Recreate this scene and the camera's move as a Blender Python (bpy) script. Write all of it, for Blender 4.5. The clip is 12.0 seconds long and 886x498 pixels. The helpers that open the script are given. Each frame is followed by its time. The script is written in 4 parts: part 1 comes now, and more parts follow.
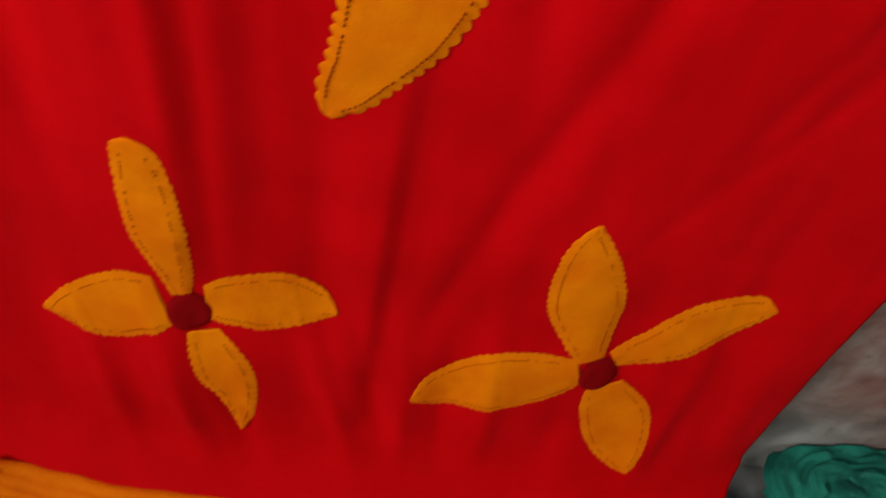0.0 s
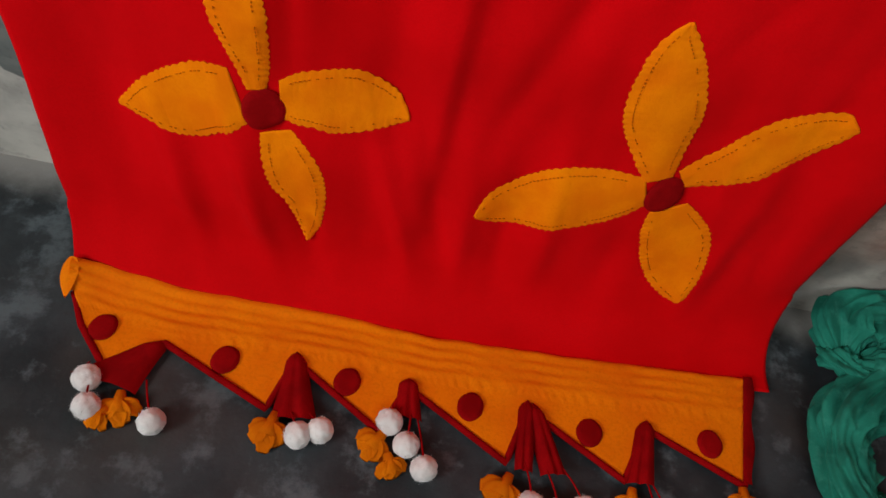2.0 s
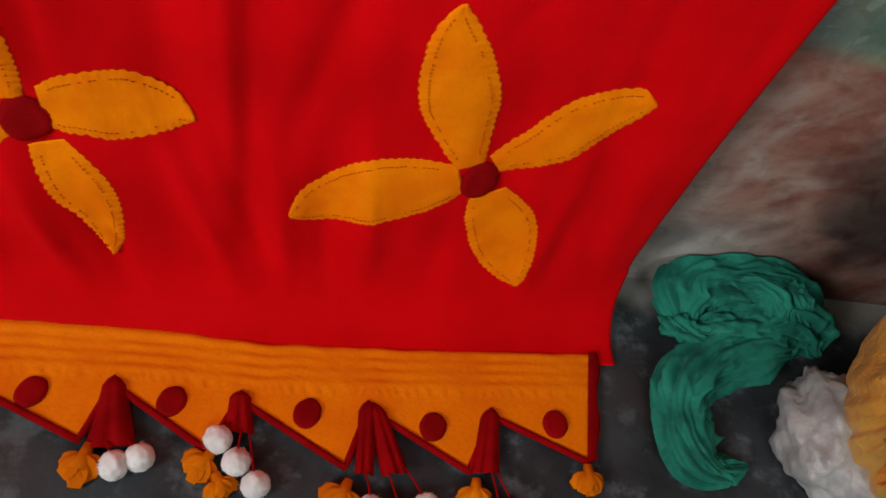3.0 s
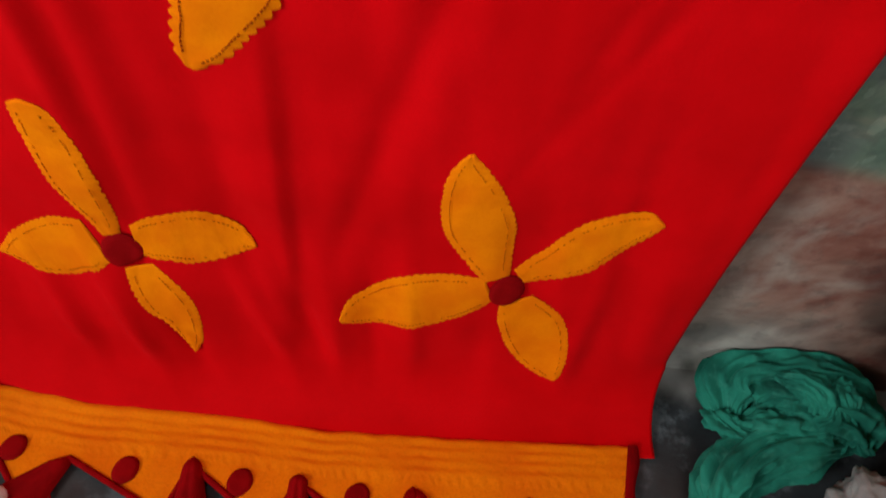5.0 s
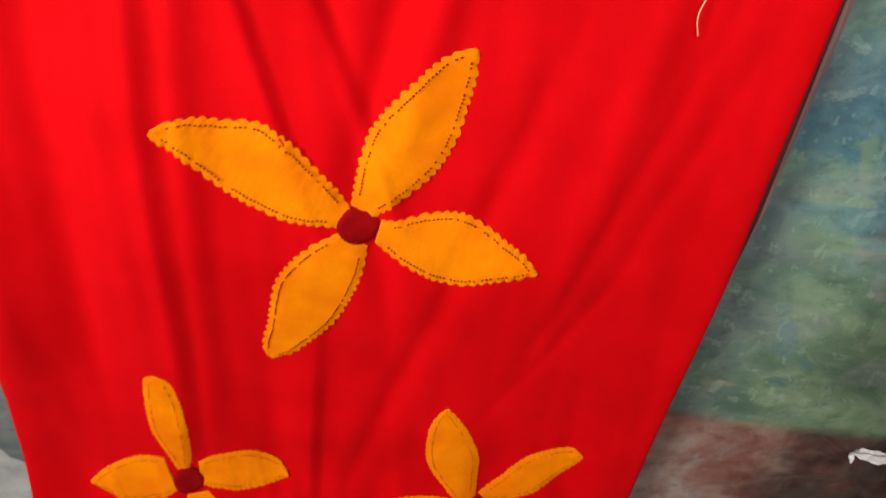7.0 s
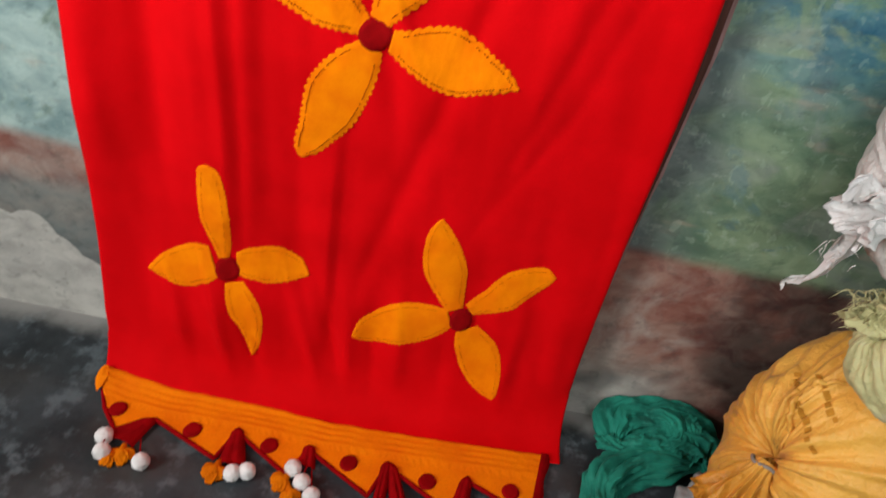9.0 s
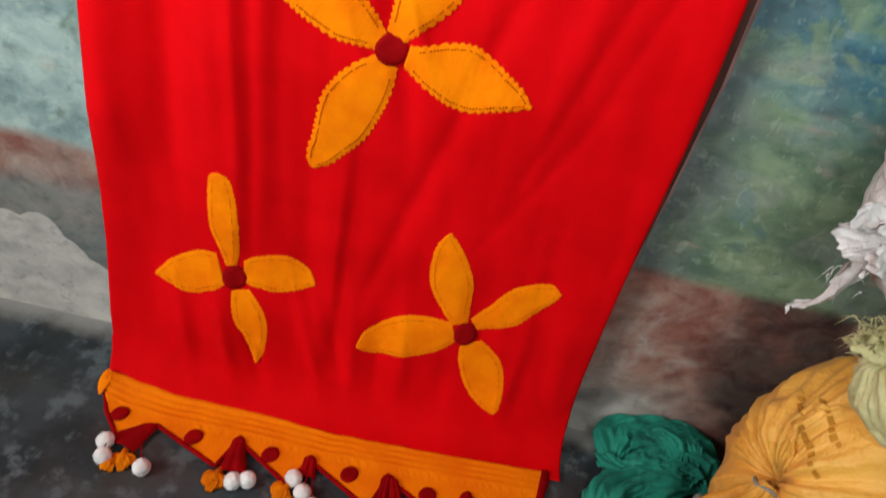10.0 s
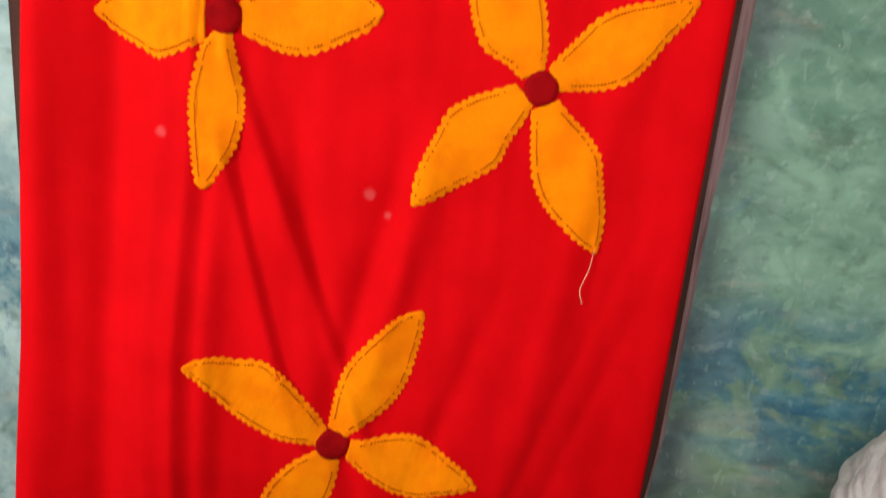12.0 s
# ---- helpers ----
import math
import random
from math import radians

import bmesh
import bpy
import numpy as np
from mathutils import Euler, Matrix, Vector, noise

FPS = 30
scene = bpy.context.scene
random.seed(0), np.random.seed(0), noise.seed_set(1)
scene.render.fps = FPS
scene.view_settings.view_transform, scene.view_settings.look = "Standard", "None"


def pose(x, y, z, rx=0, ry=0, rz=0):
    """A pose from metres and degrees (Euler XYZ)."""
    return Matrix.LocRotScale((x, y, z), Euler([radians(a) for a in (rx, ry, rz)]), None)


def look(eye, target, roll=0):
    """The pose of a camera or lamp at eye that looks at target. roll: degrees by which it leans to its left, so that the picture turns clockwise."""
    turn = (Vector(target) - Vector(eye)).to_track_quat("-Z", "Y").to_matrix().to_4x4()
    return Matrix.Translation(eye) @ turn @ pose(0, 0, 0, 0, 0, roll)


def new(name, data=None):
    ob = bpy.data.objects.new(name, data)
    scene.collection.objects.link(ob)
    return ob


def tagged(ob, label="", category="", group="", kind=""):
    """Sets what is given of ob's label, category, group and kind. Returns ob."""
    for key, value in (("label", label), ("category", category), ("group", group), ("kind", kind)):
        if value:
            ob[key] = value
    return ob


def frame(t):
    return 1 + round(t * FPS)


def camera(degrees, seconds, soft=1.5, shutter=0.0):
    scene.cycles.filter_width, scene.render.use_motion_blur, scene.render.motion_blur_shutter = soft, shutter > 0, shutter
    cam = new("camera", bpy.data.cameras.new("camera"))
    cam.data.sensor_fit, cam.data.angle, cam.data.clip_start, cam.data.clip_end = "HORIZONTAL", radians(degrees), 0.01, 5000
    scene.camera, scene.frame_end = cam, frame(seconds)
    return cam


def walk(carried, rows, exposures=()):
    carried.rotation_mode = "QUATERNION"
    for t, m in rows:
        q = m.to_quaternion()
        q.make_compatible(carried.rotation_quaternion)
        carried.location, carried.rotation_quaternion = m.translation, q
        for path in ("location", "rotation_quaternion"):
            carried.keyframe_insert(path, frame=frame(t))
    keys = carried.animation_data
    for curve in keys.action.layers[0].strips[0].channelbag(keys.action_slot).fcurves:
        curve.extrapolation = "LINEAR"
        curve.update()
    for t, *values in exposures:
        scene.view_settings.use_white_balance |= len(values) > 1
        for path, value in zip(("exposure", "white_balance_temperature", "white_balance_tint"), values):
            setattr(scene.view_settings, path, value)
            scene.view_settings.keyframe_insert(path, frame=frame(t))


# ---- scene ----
cam = camera(65.0, 12.0, 1.5, 0.5)
PATH = [
    (0, (-0.0491, -0.0528, 0.8605), (0.0505, 1.1025, -0.2420), 12.78),
    (0.5, (-0.0916, -0.0854, 0.8471), (-0.0048, 1.0058, -0.3198), 12.88),
    (1, (-0.0881, -0.1114, 0.8278), (0.0063, 0.9586, -0.3579), 13.91),
    (1.5, (-0.0716, -0.1167, 0.8092), (0.0203, 0.8716, -0.4458), 14.20),
    (2, (-0.0812, -0.1209, 0.7981), (0.0075, 0.8431, -0.4758), 15.19),
    (2.5, (-0.0434, -0.0956, 0.7935), (0.1910, 0.8587, -0.4692), 20.23),
    (2.7, (-0.0103, -0.0841, 0.7977), (0.2694, 0.8542, -0.4677), 20.54),
    (4.3, (0.1035, -0.0705, 0.8463), (0.1869, 0.8722, -0.4438), 7.41),
    (4.5, (0.1006, -0.0605, 0.8648), (0.1560, 0.9001, -0.4135), 7.45),
    (5, (0.1000, -0.0724, 0.9223), (0.1194, 0.9435, -0.3137), 7.32),
    (5.5, (0.0879, -0.0922, 0.9756), (0.1087, 1.0259, -0.1686), 7.62),
    (6, (0.0725, -0.1280, 1.0761), (0.1012, 1.0880, 0.0367), 6.70),
    (6.5, (0.0362, -0.1979, 1.1463), (0.1420, 1.1273, 0.2559), 7.34),
    (6.7, (0.0469, -0.2337, 1.1876), (0.1259, 1.1085, 0.3203), 7.06),
    (8.3, (0.1512, -0.5469, 1.1374), (0.1280, 0.8403, 0.3404), 9.43),
    (8.5, (0.1750, -0.5468, 1.1365), (0.1624, 0.8201, 0.3048), 8.98),
    (9, (0.1636, -0.5888, 1.0976), (0.1258, 0.7322, 0.1955), 10.10),
    (9.5, (0.1506, -0.5985, 1.0786), (0.1110, 0.6869, 0.1267), 11.16),
    (10, (0.1462, -0.5931, 1.1022), (0.1079, 0.7424, 0.2218), 11.73),
    (10.5, (0.1506, -0.5612, 1.1402), (0.1209, 0.8272, 0.3456), 10.76),
    (11, (0.1511, -0.5354, 1.1968), (0.1308, 0.9507, 0.6043), 10.29),
    (11.5, (0.1543, -0.5316, 1.2398), (0.0997, 1.0012, 0.7842), 7.85),
    (12, (0.1498, -0.5442, 1.2719), (0.0889, 1.0228, 0.9541), 6.83),
]
walk(cam, [(t, look(eye, target, roll)) for t, eye, target, roll in PATH],
     [(0, -0.6), (0.5, -0.65), (1, -0.48), (2, -0.42), (2.5, -0.36), (4.5, -0.32), (5.5, -0.2), (6.5, 0.05), (8.5, 0.05), (9.5, -0.05), (10.5, 0.0), (11, 0.0), (11.5, 0.06), (12, -0.2)])

# ---------------- light ----------------
world = bpy.data.worlds.new("sky")
scene.world = world
world.use_nodes = True
wn = world.node_tree
sky = wn.nodes.new("ShaderNodeTexSky")
sky.sky_type, sky.sun_disc = "NISHITA", False
sky.sun_elevation, sky.sun_rotation = radians(40), radians(200)
wn.links.new(sky.outputs[0], wn.nodes["Background"].inputs[0])
wn.nodes["Background"].inputs[1].default_value = 0.1


def area_lamp(name, eye, target, wide, high, watts, tint, spread=180.0):
    data = bpy.data.lights.new(name, "AREA")
    data.shape, data.size, data.size_y, data.energy, data.color = "RECTANGLE", wide, high, watts, tint
    data.spread = radians(spread)
    ob = new(name, data)
    ob.matrix_world = look(eye, target)
    return ob


# Two added lamps for unseen openings, light from the left and from above.
area_lamp("added_side_light", (-1.80, -1.30, 1.58), (0.1, 0.45, 1.25), 0.8, 1.0, 31.0, (1.0, 0.985, 0.96), 120.0)
area_lamp("added_high_light", (0.30, -1.86, 2.02), (0.22, 0.5, 1.45), 1.2, 0.8, 11.5, (0.98, 0.99, 1.0), 90.0)


# ---------------- materials ----------------
class Nodes:
    """A small writer of node materials."""

    def __init__(self, name, rough=0.8, metal=0.0, sheen=0.0, spec=0.5):
        self.mat = bpy.data.materials.new(name)
        self.mat.use_nodes = True
        self.tree = self.mat.node_tree
        self.bsdf = self.tree.nodes["Principled BSDF"]
        self.bsdf.inputs["Roughness"].default_value = rough
        self.bsdf.inputs["Metallic"].default_value = metal
        self.bsdf.inputs["Specular IOR Level"].default_value = spec
        if sheen:
            self.bsdf.inputs["Sheen Weight"].default_value = sheen
            self.bsdf.inputs["Sheen Roughness"].default_value = 0.5
        self.place = self.tree.nodes.new("ShaderNodeTexCoord").outputs["Object"]

    def put(self, socket, value):
        if isinstance(value, bpy.types.NodeSocket):
            self.tree.links.new(value, socket)
        elif isinstance(value, tuple) and len(value) == 3 and socket.type == "RGBA":
            socket.default_value = (*value, 1)
        else:
            socket.default_value = value

    def scaled(self, by, at=None):
        n = self.tree.nodes.new("ShaderNodeMapping")
        self.put(n.inputs["Vector"], at or self.place)
        n.inputs["Scale"].default_value = by
        return n.outputs[0]

    def noise(self, scale, detail=4.0, rough=0.55, at=None, warp=0.0):
        n = self.tree.nodes.new("ShaderNodeTexNoise")
        self.put(n.inputs["Vector"], at or self.place)
        n.inputs["Scale"].default_value, n.inputs["Detail"].default_value = scale, detail
        n.inputs["Roughness"].default_value, n.inputs["Distortion"].default_value = rough, warp
        return n.outputs["Fac"]

    def cells(self, scale, at=None, feature="F1"):
        n = self.tree.nodes.new("ShaderNodeTexVoronoi")
        n.feature = feature
        self.put(n.inputs["Vector"], at or self.place)
        n.inputs["Scale"].default_value = scale
        return n.outputs["Distance"]

    def wave(self, scale, axis="X", warp=0.0, at=None):
        n = self.tree.nodes.new("ShaderNodeTexWave")
        n.bands_direction = axis
        self.put(n.inputs["Vector"], at or self.place)
        n.inputs["Scale"].default_value, n.inputs["Distortion"].default_value = scale, warp
        return n.outputs["Fac"]

    def fit(self, value, a, b, c=0.0, d=1.0, smooth=True):
        n = self.tree.nodes.new("ShaderNodeMapRange")
        n.interpolation_type = "SMOOTHSTEP" if smooth else "LINEAR"
        for i, v in enumerate((value, a, b, c, d)):
            self.put(n.inputs[i], v)
        return n.outputs[0]

    def math(self, kind, a, b=0.0):
        n = self.tree.nodes.new("ShaderNodeMath")
        n.operation = kind
        self.put(n.inputs[0], a)
        self.put(n.inputs[1], b)
        return n.outputs[0]

    def axes(self):
        n = self.tree.nodes.new("ShaderNodeSeparateXYZ")
        self.put(n.inputs[0], self.place)
        return n.outputs

    def mix(self, fac, a, b, kind="MIX"):
        n = self.tree.nodes.new("ShaderNodeMix")
        n.data_type, n.blend_type = "RGBA", kind
        self.put(n.inputs[0], fac)
        self.put(n.inputs[6], a)
        self.put(n.inputs[7], b)
        return n.outputs[2]

    def colour(self, value):
        self.put(self.bsdf.inputs["Base Color"], value)
        return self

    def rough(self, value):
        self.put(self.bsdf.inputs["Roughness"], value)
        return self

    def bump(self, height, strength=0.3, far=0.002):
        n = self.tree.nodes.new("ShaderNodeBump")
        n.inputs["Strength"].default_value, n.inputs["Distance"].default_value = strength, far
        self.put(n.inputs["Height"], height)
        if self.bsdf.inputs["Normal"].is_linked:
            self.put(n.inputs["Normal"], self.bsdf.inputs["Normal"].links[0].from_socket)
        self.put(self.bsdf.inputs["Normal"], n.outputs[0])
        return self


def near(m, x, z, size):
    """1 at a place on the wall or cloth, falling to 0 at a ragged rim."""
    n = m.tree.nodes.new("ShaderNodeCombineXYZ")
    ax = m.axes()
    m.put(n.inputs[0], m.math("SUBTRACT", ax[0], x))
    m.put(n.inputs[1], m.math("SUBTRACT", ax[2], z))
    far = m.tree.nodes.new("ShaderNodeVectorMath")
    far.operation = "LENGTH"
    m.put(far.inputs[0], n.outputs[0])
    ragged = m.math("ADD", far.outputs["Value"], m.math("MULTIPLY", m.noise(60 * 0.02 / size), size * 0.9))
    return m.fit(ragged, size * 1.5, size * 0.7)


def cloth_red():
    m = Nodes("red_cotton", rough=0.75, spec=0.04, sheen=0.03)
    m.bsdf.inputs["Sheen Tint"].default_value = (1.0, 0.22, 0.28, 1)
    base = m.mix(m.fit(m.noise(9, 5), 0.3, 0.7), (0.60, 0.0007, 0.0028), (0.70, 0.0011, 0.0042))
    base = m.mix(m.math("MULTIPLY", m.fit(m.noise(420, 2), 0.35, 0.75), 0.25), base, (0.50, 0.0008, 0.0015))
    for x, z, size in ((0.003, 1.143, 0.011), (0.03, 1.115, 0.007), (-0.276, 1.197, 0.010)):
        base = m.mix(m.math("MULTIPLY", near(m, x, z, size), 0.20), base, (0.75, 0.25, 0.24))
    m.colour(base)
    weave = m.math("ADD", m.wave(700, "X"), m.wave(700, "Z"))
    return m.bump(m.noise(26, 5, 0.6), 0.25, 0.004).bump(weave, 0.12, 0.0006).mat


def felt(name, light, dark, sheen=0.0):
    m = Nodes(name, rough=0.9, sheen=sheen, spec=0.04)
    base = m.mix(m.fit(m.noise(22, 5), 0.35, 0.68), light, dark)
    base = m.mix(m.math("MULTIPLY", m.fit(m.noise(300, 3), 0.45, 0.7), 0.35), base, dark)
    m.colour(base)
    return m.bump(m.noise(70, 4), 0.25, 0.002).bump(m.noise(620, 3, 0.7), 0.5, 0.0008).mat


def hem_orange():
    m = Nodes("orange_hem_cotton", rough=0.85, spec=0.08)
    base = m.mix(m.fit(m.noise(14, 5), 0.35, 0.7), (0.95, 0.230, 0.0008), (0.86, 0.172, 0.0008))
    base = m.mix(m.math("MULTIPLY", m.fit(m.noise(260, 3), 0.45, 0.7), 0.3), base, (0.68, 0.14, 0.001))
    m.colour(base)
    return m.bump(m.noise(55, 4), 0.4, 0.003).bump(m.noise(500, 3, 0.7), 0.4, 0.0008).mat


def wall_paint():
    m = Nodes("weathered_wall_paint", rough=0.75, spec=0.35)
    ax = m.axes()
    x = ax[0]
    wob = m.math("MULTIPLY", m.math("SUBTRACT", m.noise(5.5, 6, 0.6), 0.5), 0.09)
    z = m.math("ADD", ax[2], wob)
    streak = m.scaled((0.9, 1.0, 1.3))
    # green upper paint: mint above, olive below, rubbed in broad strokes
    mint = m.mix(m.fit(m.noise(7, 5, 0.55, streak, 0.5), 0.36, 0.66), (0.215, 0.36, 0.25), (0.125, 0.24, 0.16))
    olive = m.mix(m.fit(m.noise(6, 5, 0.55, streak, 0.6), 0.36, 0.64), (0.19, 0.275, 0.16), (0.085, 0.155, 0.095))
    upper = m.mix(m.fit(m.math("ADD", ax[2], m.math("MULTIPLY", wob, 3.0)), 0.68, 1.10), olive, mint)
    aqua = m.mix(m.fit(m.noise(9, 5, 0.6, streak, 0.4), 0.36, 0.64), (0.36, 0.48, 0.45), (0.18, 0.28, 0.28))
    upper = m.mix(m.fit(x, -0.2, -0.5), upper, aqua)
    haze = m.noise(4.4, 5, 0.6, streak, 0.8)
    upper = m.mix(m.math("MULTIPLY", m.fit(haze, 0.53, 0.66), 0.75), upper, (0.20, 0.24, 0.205))
    upper = m.mix(m.math("MULTIPLY", m.fit(haze, 0.46, 0.36), 0.7), upper, (0.075, 0.135, 0.085))
    # blue strokes in a loose band at shoulder height
    band = m.math("ABSOLUTE", m.math("SUBTRACT", m.math("ADD", ax[2], m.math("MULTIPLY", wob, 2.4)), 0.90))
    blue = m.mix(m.fit(m.noise(17, 4, 0.6, streak), 0.35, 0.65), (0.012, 0.095, 0.160), (0.06, 0.18, 0.215))
    dab = m.noise(8.5, 6, 0.62, streak, 0.7)
    upper = m.mix(m.math("MULTIPLY", m.fit(band, 0.22, 0.02), m.fit(dab, 0.40, 0.54)), upper, blue)
    upper = m.mix(m.math("MULTIPLY", m.fit(dab, 0.60, 0.70), 0.5), upper, (0.06, 0.15, 0.19))
    rim = m.fit(m.math("ADD", x, m.math("MULTIPLY", wob, 1.8)), 0.64, 0.44)
    rim = m.math("MULTIPLY", rim, m.fit(x, 0.0, 0.3))
    upper = m.mix(m.math("MULTIPLY", rim, m.fit(m.noise(9, 4), 0.28, 0.58)), upper, (0.105, 0.135, 0.135))
    rose = m.math("MULTIPLY", m.fit(m.noise(7.5, 4, 0.55, m.scaled((0.6, 1.0, 2.2))), 0.62, 0.72), 0.45)
    upper = m.mix(rose, upper, (0.36, 0.27, 0.20))
    # red-brown band, pale where it is rubbed, dark behind the sacks
    brown = m.mix(m.fit(m.noise(8, 5, 0.6, streak, 0.5), 0.38, 0.64), (0.20, 0.058, 0.040), (0.29, 0.17, 0.135))
    brown = m.mix(m.math("MULTIPLY", m.fit(m.noise(6.5, 5, 0.55, None, 0.6), 0.50, 0.70), 0.75), brown, (0.36, 0.31, 0.27))
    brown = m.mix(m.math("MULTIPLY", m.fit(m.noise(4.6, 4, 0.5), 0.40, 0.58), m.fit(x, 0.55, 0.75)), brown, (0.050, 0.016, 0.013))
    grey = m.mix(m.fit(m.noise(9, 5, 0.6, streak), 0.35, 0.65), (0.115, 0.13, 0.13), (0.20, 0.185, 0.165))
    white = m.mix(m.fit(m.noise(10, 5, 0.55, streak, 0.4), 0.35, 0.72), (0.52, 0.50, 0.455), (0.36, 0.345, 0.315))
    white = m.mix(m.math("MULTIPLY", m.fit(m.noise(60, 3), 0.64, 0.72), 0.5), white, (0.22, 0.22, 0.21))
    side = m.fit(x, -0.35, 0.45)
    bare = m.fit(m.math("ADD", x, m.math("MULTIPLY", wob, 1.2)), 0.52, 0.74)
    lumpy = m.math("ADD", z, m.math("MULTIPLY", m.math("SUBTRACT", m.cells(11), 0.42), 0.19))
    low = m.fit(lumpy, m.fit(side, 0, 1, m.fit(x, -0.85, -0.58, 0.262, 0.222), 0.075, False), m.fit(side, 0, 1, m.fit(x, -0.85, -0.58, 0.268, 0.230), 0.185, False))
    mid = m.fit(z, m.fit(side, 0, 1, 0.30, 0.085, False), m.fit(side, 0, 1, 0.37, 0.20, False))
    low = m.math("MAXIMUM", low, bare)
    mid = m.math("MAXIMUM", mid, bare)
    paint = m.mix(low, white, grey)
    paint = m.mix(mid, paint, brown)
    rise = m.math("ADD", ax[2], m.math("MULTIPLY", wob, 0.5))
    paint = m.mix(m.fit(rise, 0.412, 0.446), paint, upper)
    # brushwork, blots and chips, the finer ones on the green alone
    above = m.fit(rise, 0.42, 0.47, 0.12, 1.0)
    brush = m.fit(m.noise(15, 5, 0.6, streak, 0.8), 0.38, 0.62)
    paint = m.mix(0.30, paint, m.mix(brush, m.mix(0.6, paint, (0.02, 0.035, 0.035)), m.mix(0.25, paint, (0.50, 0.56, 0.46))))
    blot = m.noise(26, 5, 0.62, streak)
    paint = m.mix(m.math("MULTIPLY", m.fit(blot, 0.45, 0.37), 0.35), paint, m.mix(0.65, paint, (0.03, 0.04, 0.038)))
    paint = m.mix(m.math("MULTIPLY", m.math("MULTIPLY", m.fit(blot, 0.58, 0.66), above), 0.28), paint, (0.34, 0.40, 0.34))
    dash = m.noise(46, 3, 0.5, m.scaled((1.2, 1.0, 0.8)), 0.4)
    paint = m.mix(m.math("MULTIPLY", m.math("MULTIPLY", m.fit(dash, 0.60, 0.66), above), 0.26), paint, m.mix(0.5, paint, (0.46, 0.62, 0.48)))
    paint = m.mix(m.fit(m.math("ADD", m.cells(11), m.math("MULTIPLY", m.noise(80, 3), 0.06)), 0.050, 0.042), paint, m.mix(above, paint, (0.38, 0.42, 0.38)))
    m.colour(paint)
    m.rough(m.fit(m.noise(20, 4), 0.3, 0.7, 0.55, 0.85))
    return m.bump(m.noise(7, 5, 0.55), 0.5, 0.012).bump(m.noise(60, 4, 0.6), 0.25, 0.002).mat


def cement():
    m = Nodes("dark_cement", rough=0.7, spec=0.35)
    base = m.mix(m.fit(m.noise(5.5, 6, 0.6), 0.36, 0.66), (0.015, 0.019, 0.022), (0.046, 0.055, 0.062))
    base = m.mix(m.math("MULTIPLY", m.fit(m.noise(16, 6, 0.66), 0.50, 0.66), 0.8), base, (0.120, 0.145, 0.160))
    base = m.mix(m.math("MULTIPLY", m.fit(m.noise(2.4, 3), 0.52, 0.72), 0.6), base, (0.07, 0.058, 0.05))
    base = m.mix(m.fit(m.math("ADD", m.cells(11), m.math("MULTIPLY", m.noise(60, 3), 0.06)), 0.10, 0.08), base, (0.26, 0.26, 0.25))
    # pale dust swept against the wall
    ax = m.axes()
    dust = m.fit(m.math("ADD", ax[1], m.math("MULTIPLY", m.math("SUBTRACT", m.noise(11, 5, 0.6), 0.5), 0.07)), 0.425, 0.500)
    base = m.mix(m.math("MULTIPLY", dust, 0.9), base, (0.33, 0.32, 0.30))
    m.colour(base)
    m.rough(m.fit(m.noise(12, 5), 0.3, 0.7, 0.5, 0.85))
    return m.bump(m.noise(24, 6, 0.65), 0.4, 0.004).bump(m.noise(180, 4, 0.7), 0.4, 0.001).mat


def plain_plaster(name, a, b):
    m = Nodes(name, rough=0.85)
    m.colour(m.mix(m.fit(m.noise(3, 6), 0.35, 0.65), a, b))
    return m.bump(m.noise(30, 5), 0.3, 0.003).mat


def wood(name, a, b):
    m = Nodes(name, rough=0.85, spec=0.1)
    grain = m.noise(9, 6, 0.6, m.scaled((9, 3, 0.5)), 1.2)
    m.colour(m.mix(m.fit(grain, 0.3, 0.7), a, b))
    return m.bump(grain, 0.3, 0.002).mat


def sack_cloth(name, light, dark, dirt, weave=420.0, rough=0.6, zones=6.0):
    m = Nodes(name, rough=rough, sheen=0.05, spec=0.4)
    base = m.mix(m.fit(m.noise(zones, 6, 0.6), 0.36, 0.66), light, dark)
    base = m.mix(m.math("MULTIPLY", m.fit(m.noise(19, 6, 0.68), 0.56, 0.76), 0.55), base, dirt)
    m.colour(base)
    cross = m.math("ADD", m.wave(weave, "X", 1.0), m.wave(weave, "Z", 1.0))
    return m.bump(m.noise(17, 6, 0.62), 0.8, 0.014).bump(m.noise(85, 5, 0.6), 0.7, 0.004).bump(cross, 0.12, 0.0006).mat


def net():
    m = Nodes("sea_green_net", rough=0.85, spec=0.2, sheen=0.12)
    m.bsdf.inputs["Sheen Tint"].default_value = (0.2, 0.9, 0.7, 1)
    base = m.mix(m.fit(m.noise(14, 5, 0.6), 0.36, 0.66), (0.016, 0.225, 0.155), (0.006, 0.115, 0.080))
    base = m.mix(m.math("MULTIPLY", m.fit(m.noise(55, 5, 0.65), 0.52, 0.72), 0.5), base, (0.05, 0.31, 0.23))
    m.colour(base)
    mesh = m.math("ADD", m.wave(260, "X", 2.0), m.wave(260, "Z", 2.0))
    return m.bump(m.noise(40, 5, 0.6), 0.35, 0.004).bump(m.noise(160, 3, 0.6), 0.4, 0.0012).bump(mesh, 0.2, 0.0008).mat


def thin_plastic():
    m = Nodes("white_plastic_film", rough=0.35, spec=0.5)
    m.colour(m.mix(m.fit(m.noise(14, 5), 0.4, 0.7), (0.55, 0.55, 0.54), (0.32, 0.33, 0.33)))
    m.bsdf.inputs["Transmission Weight"].default_value = 0.15
    return m.bump(m.noise(45, 5, 0.6), 0.6, 0.006).mat


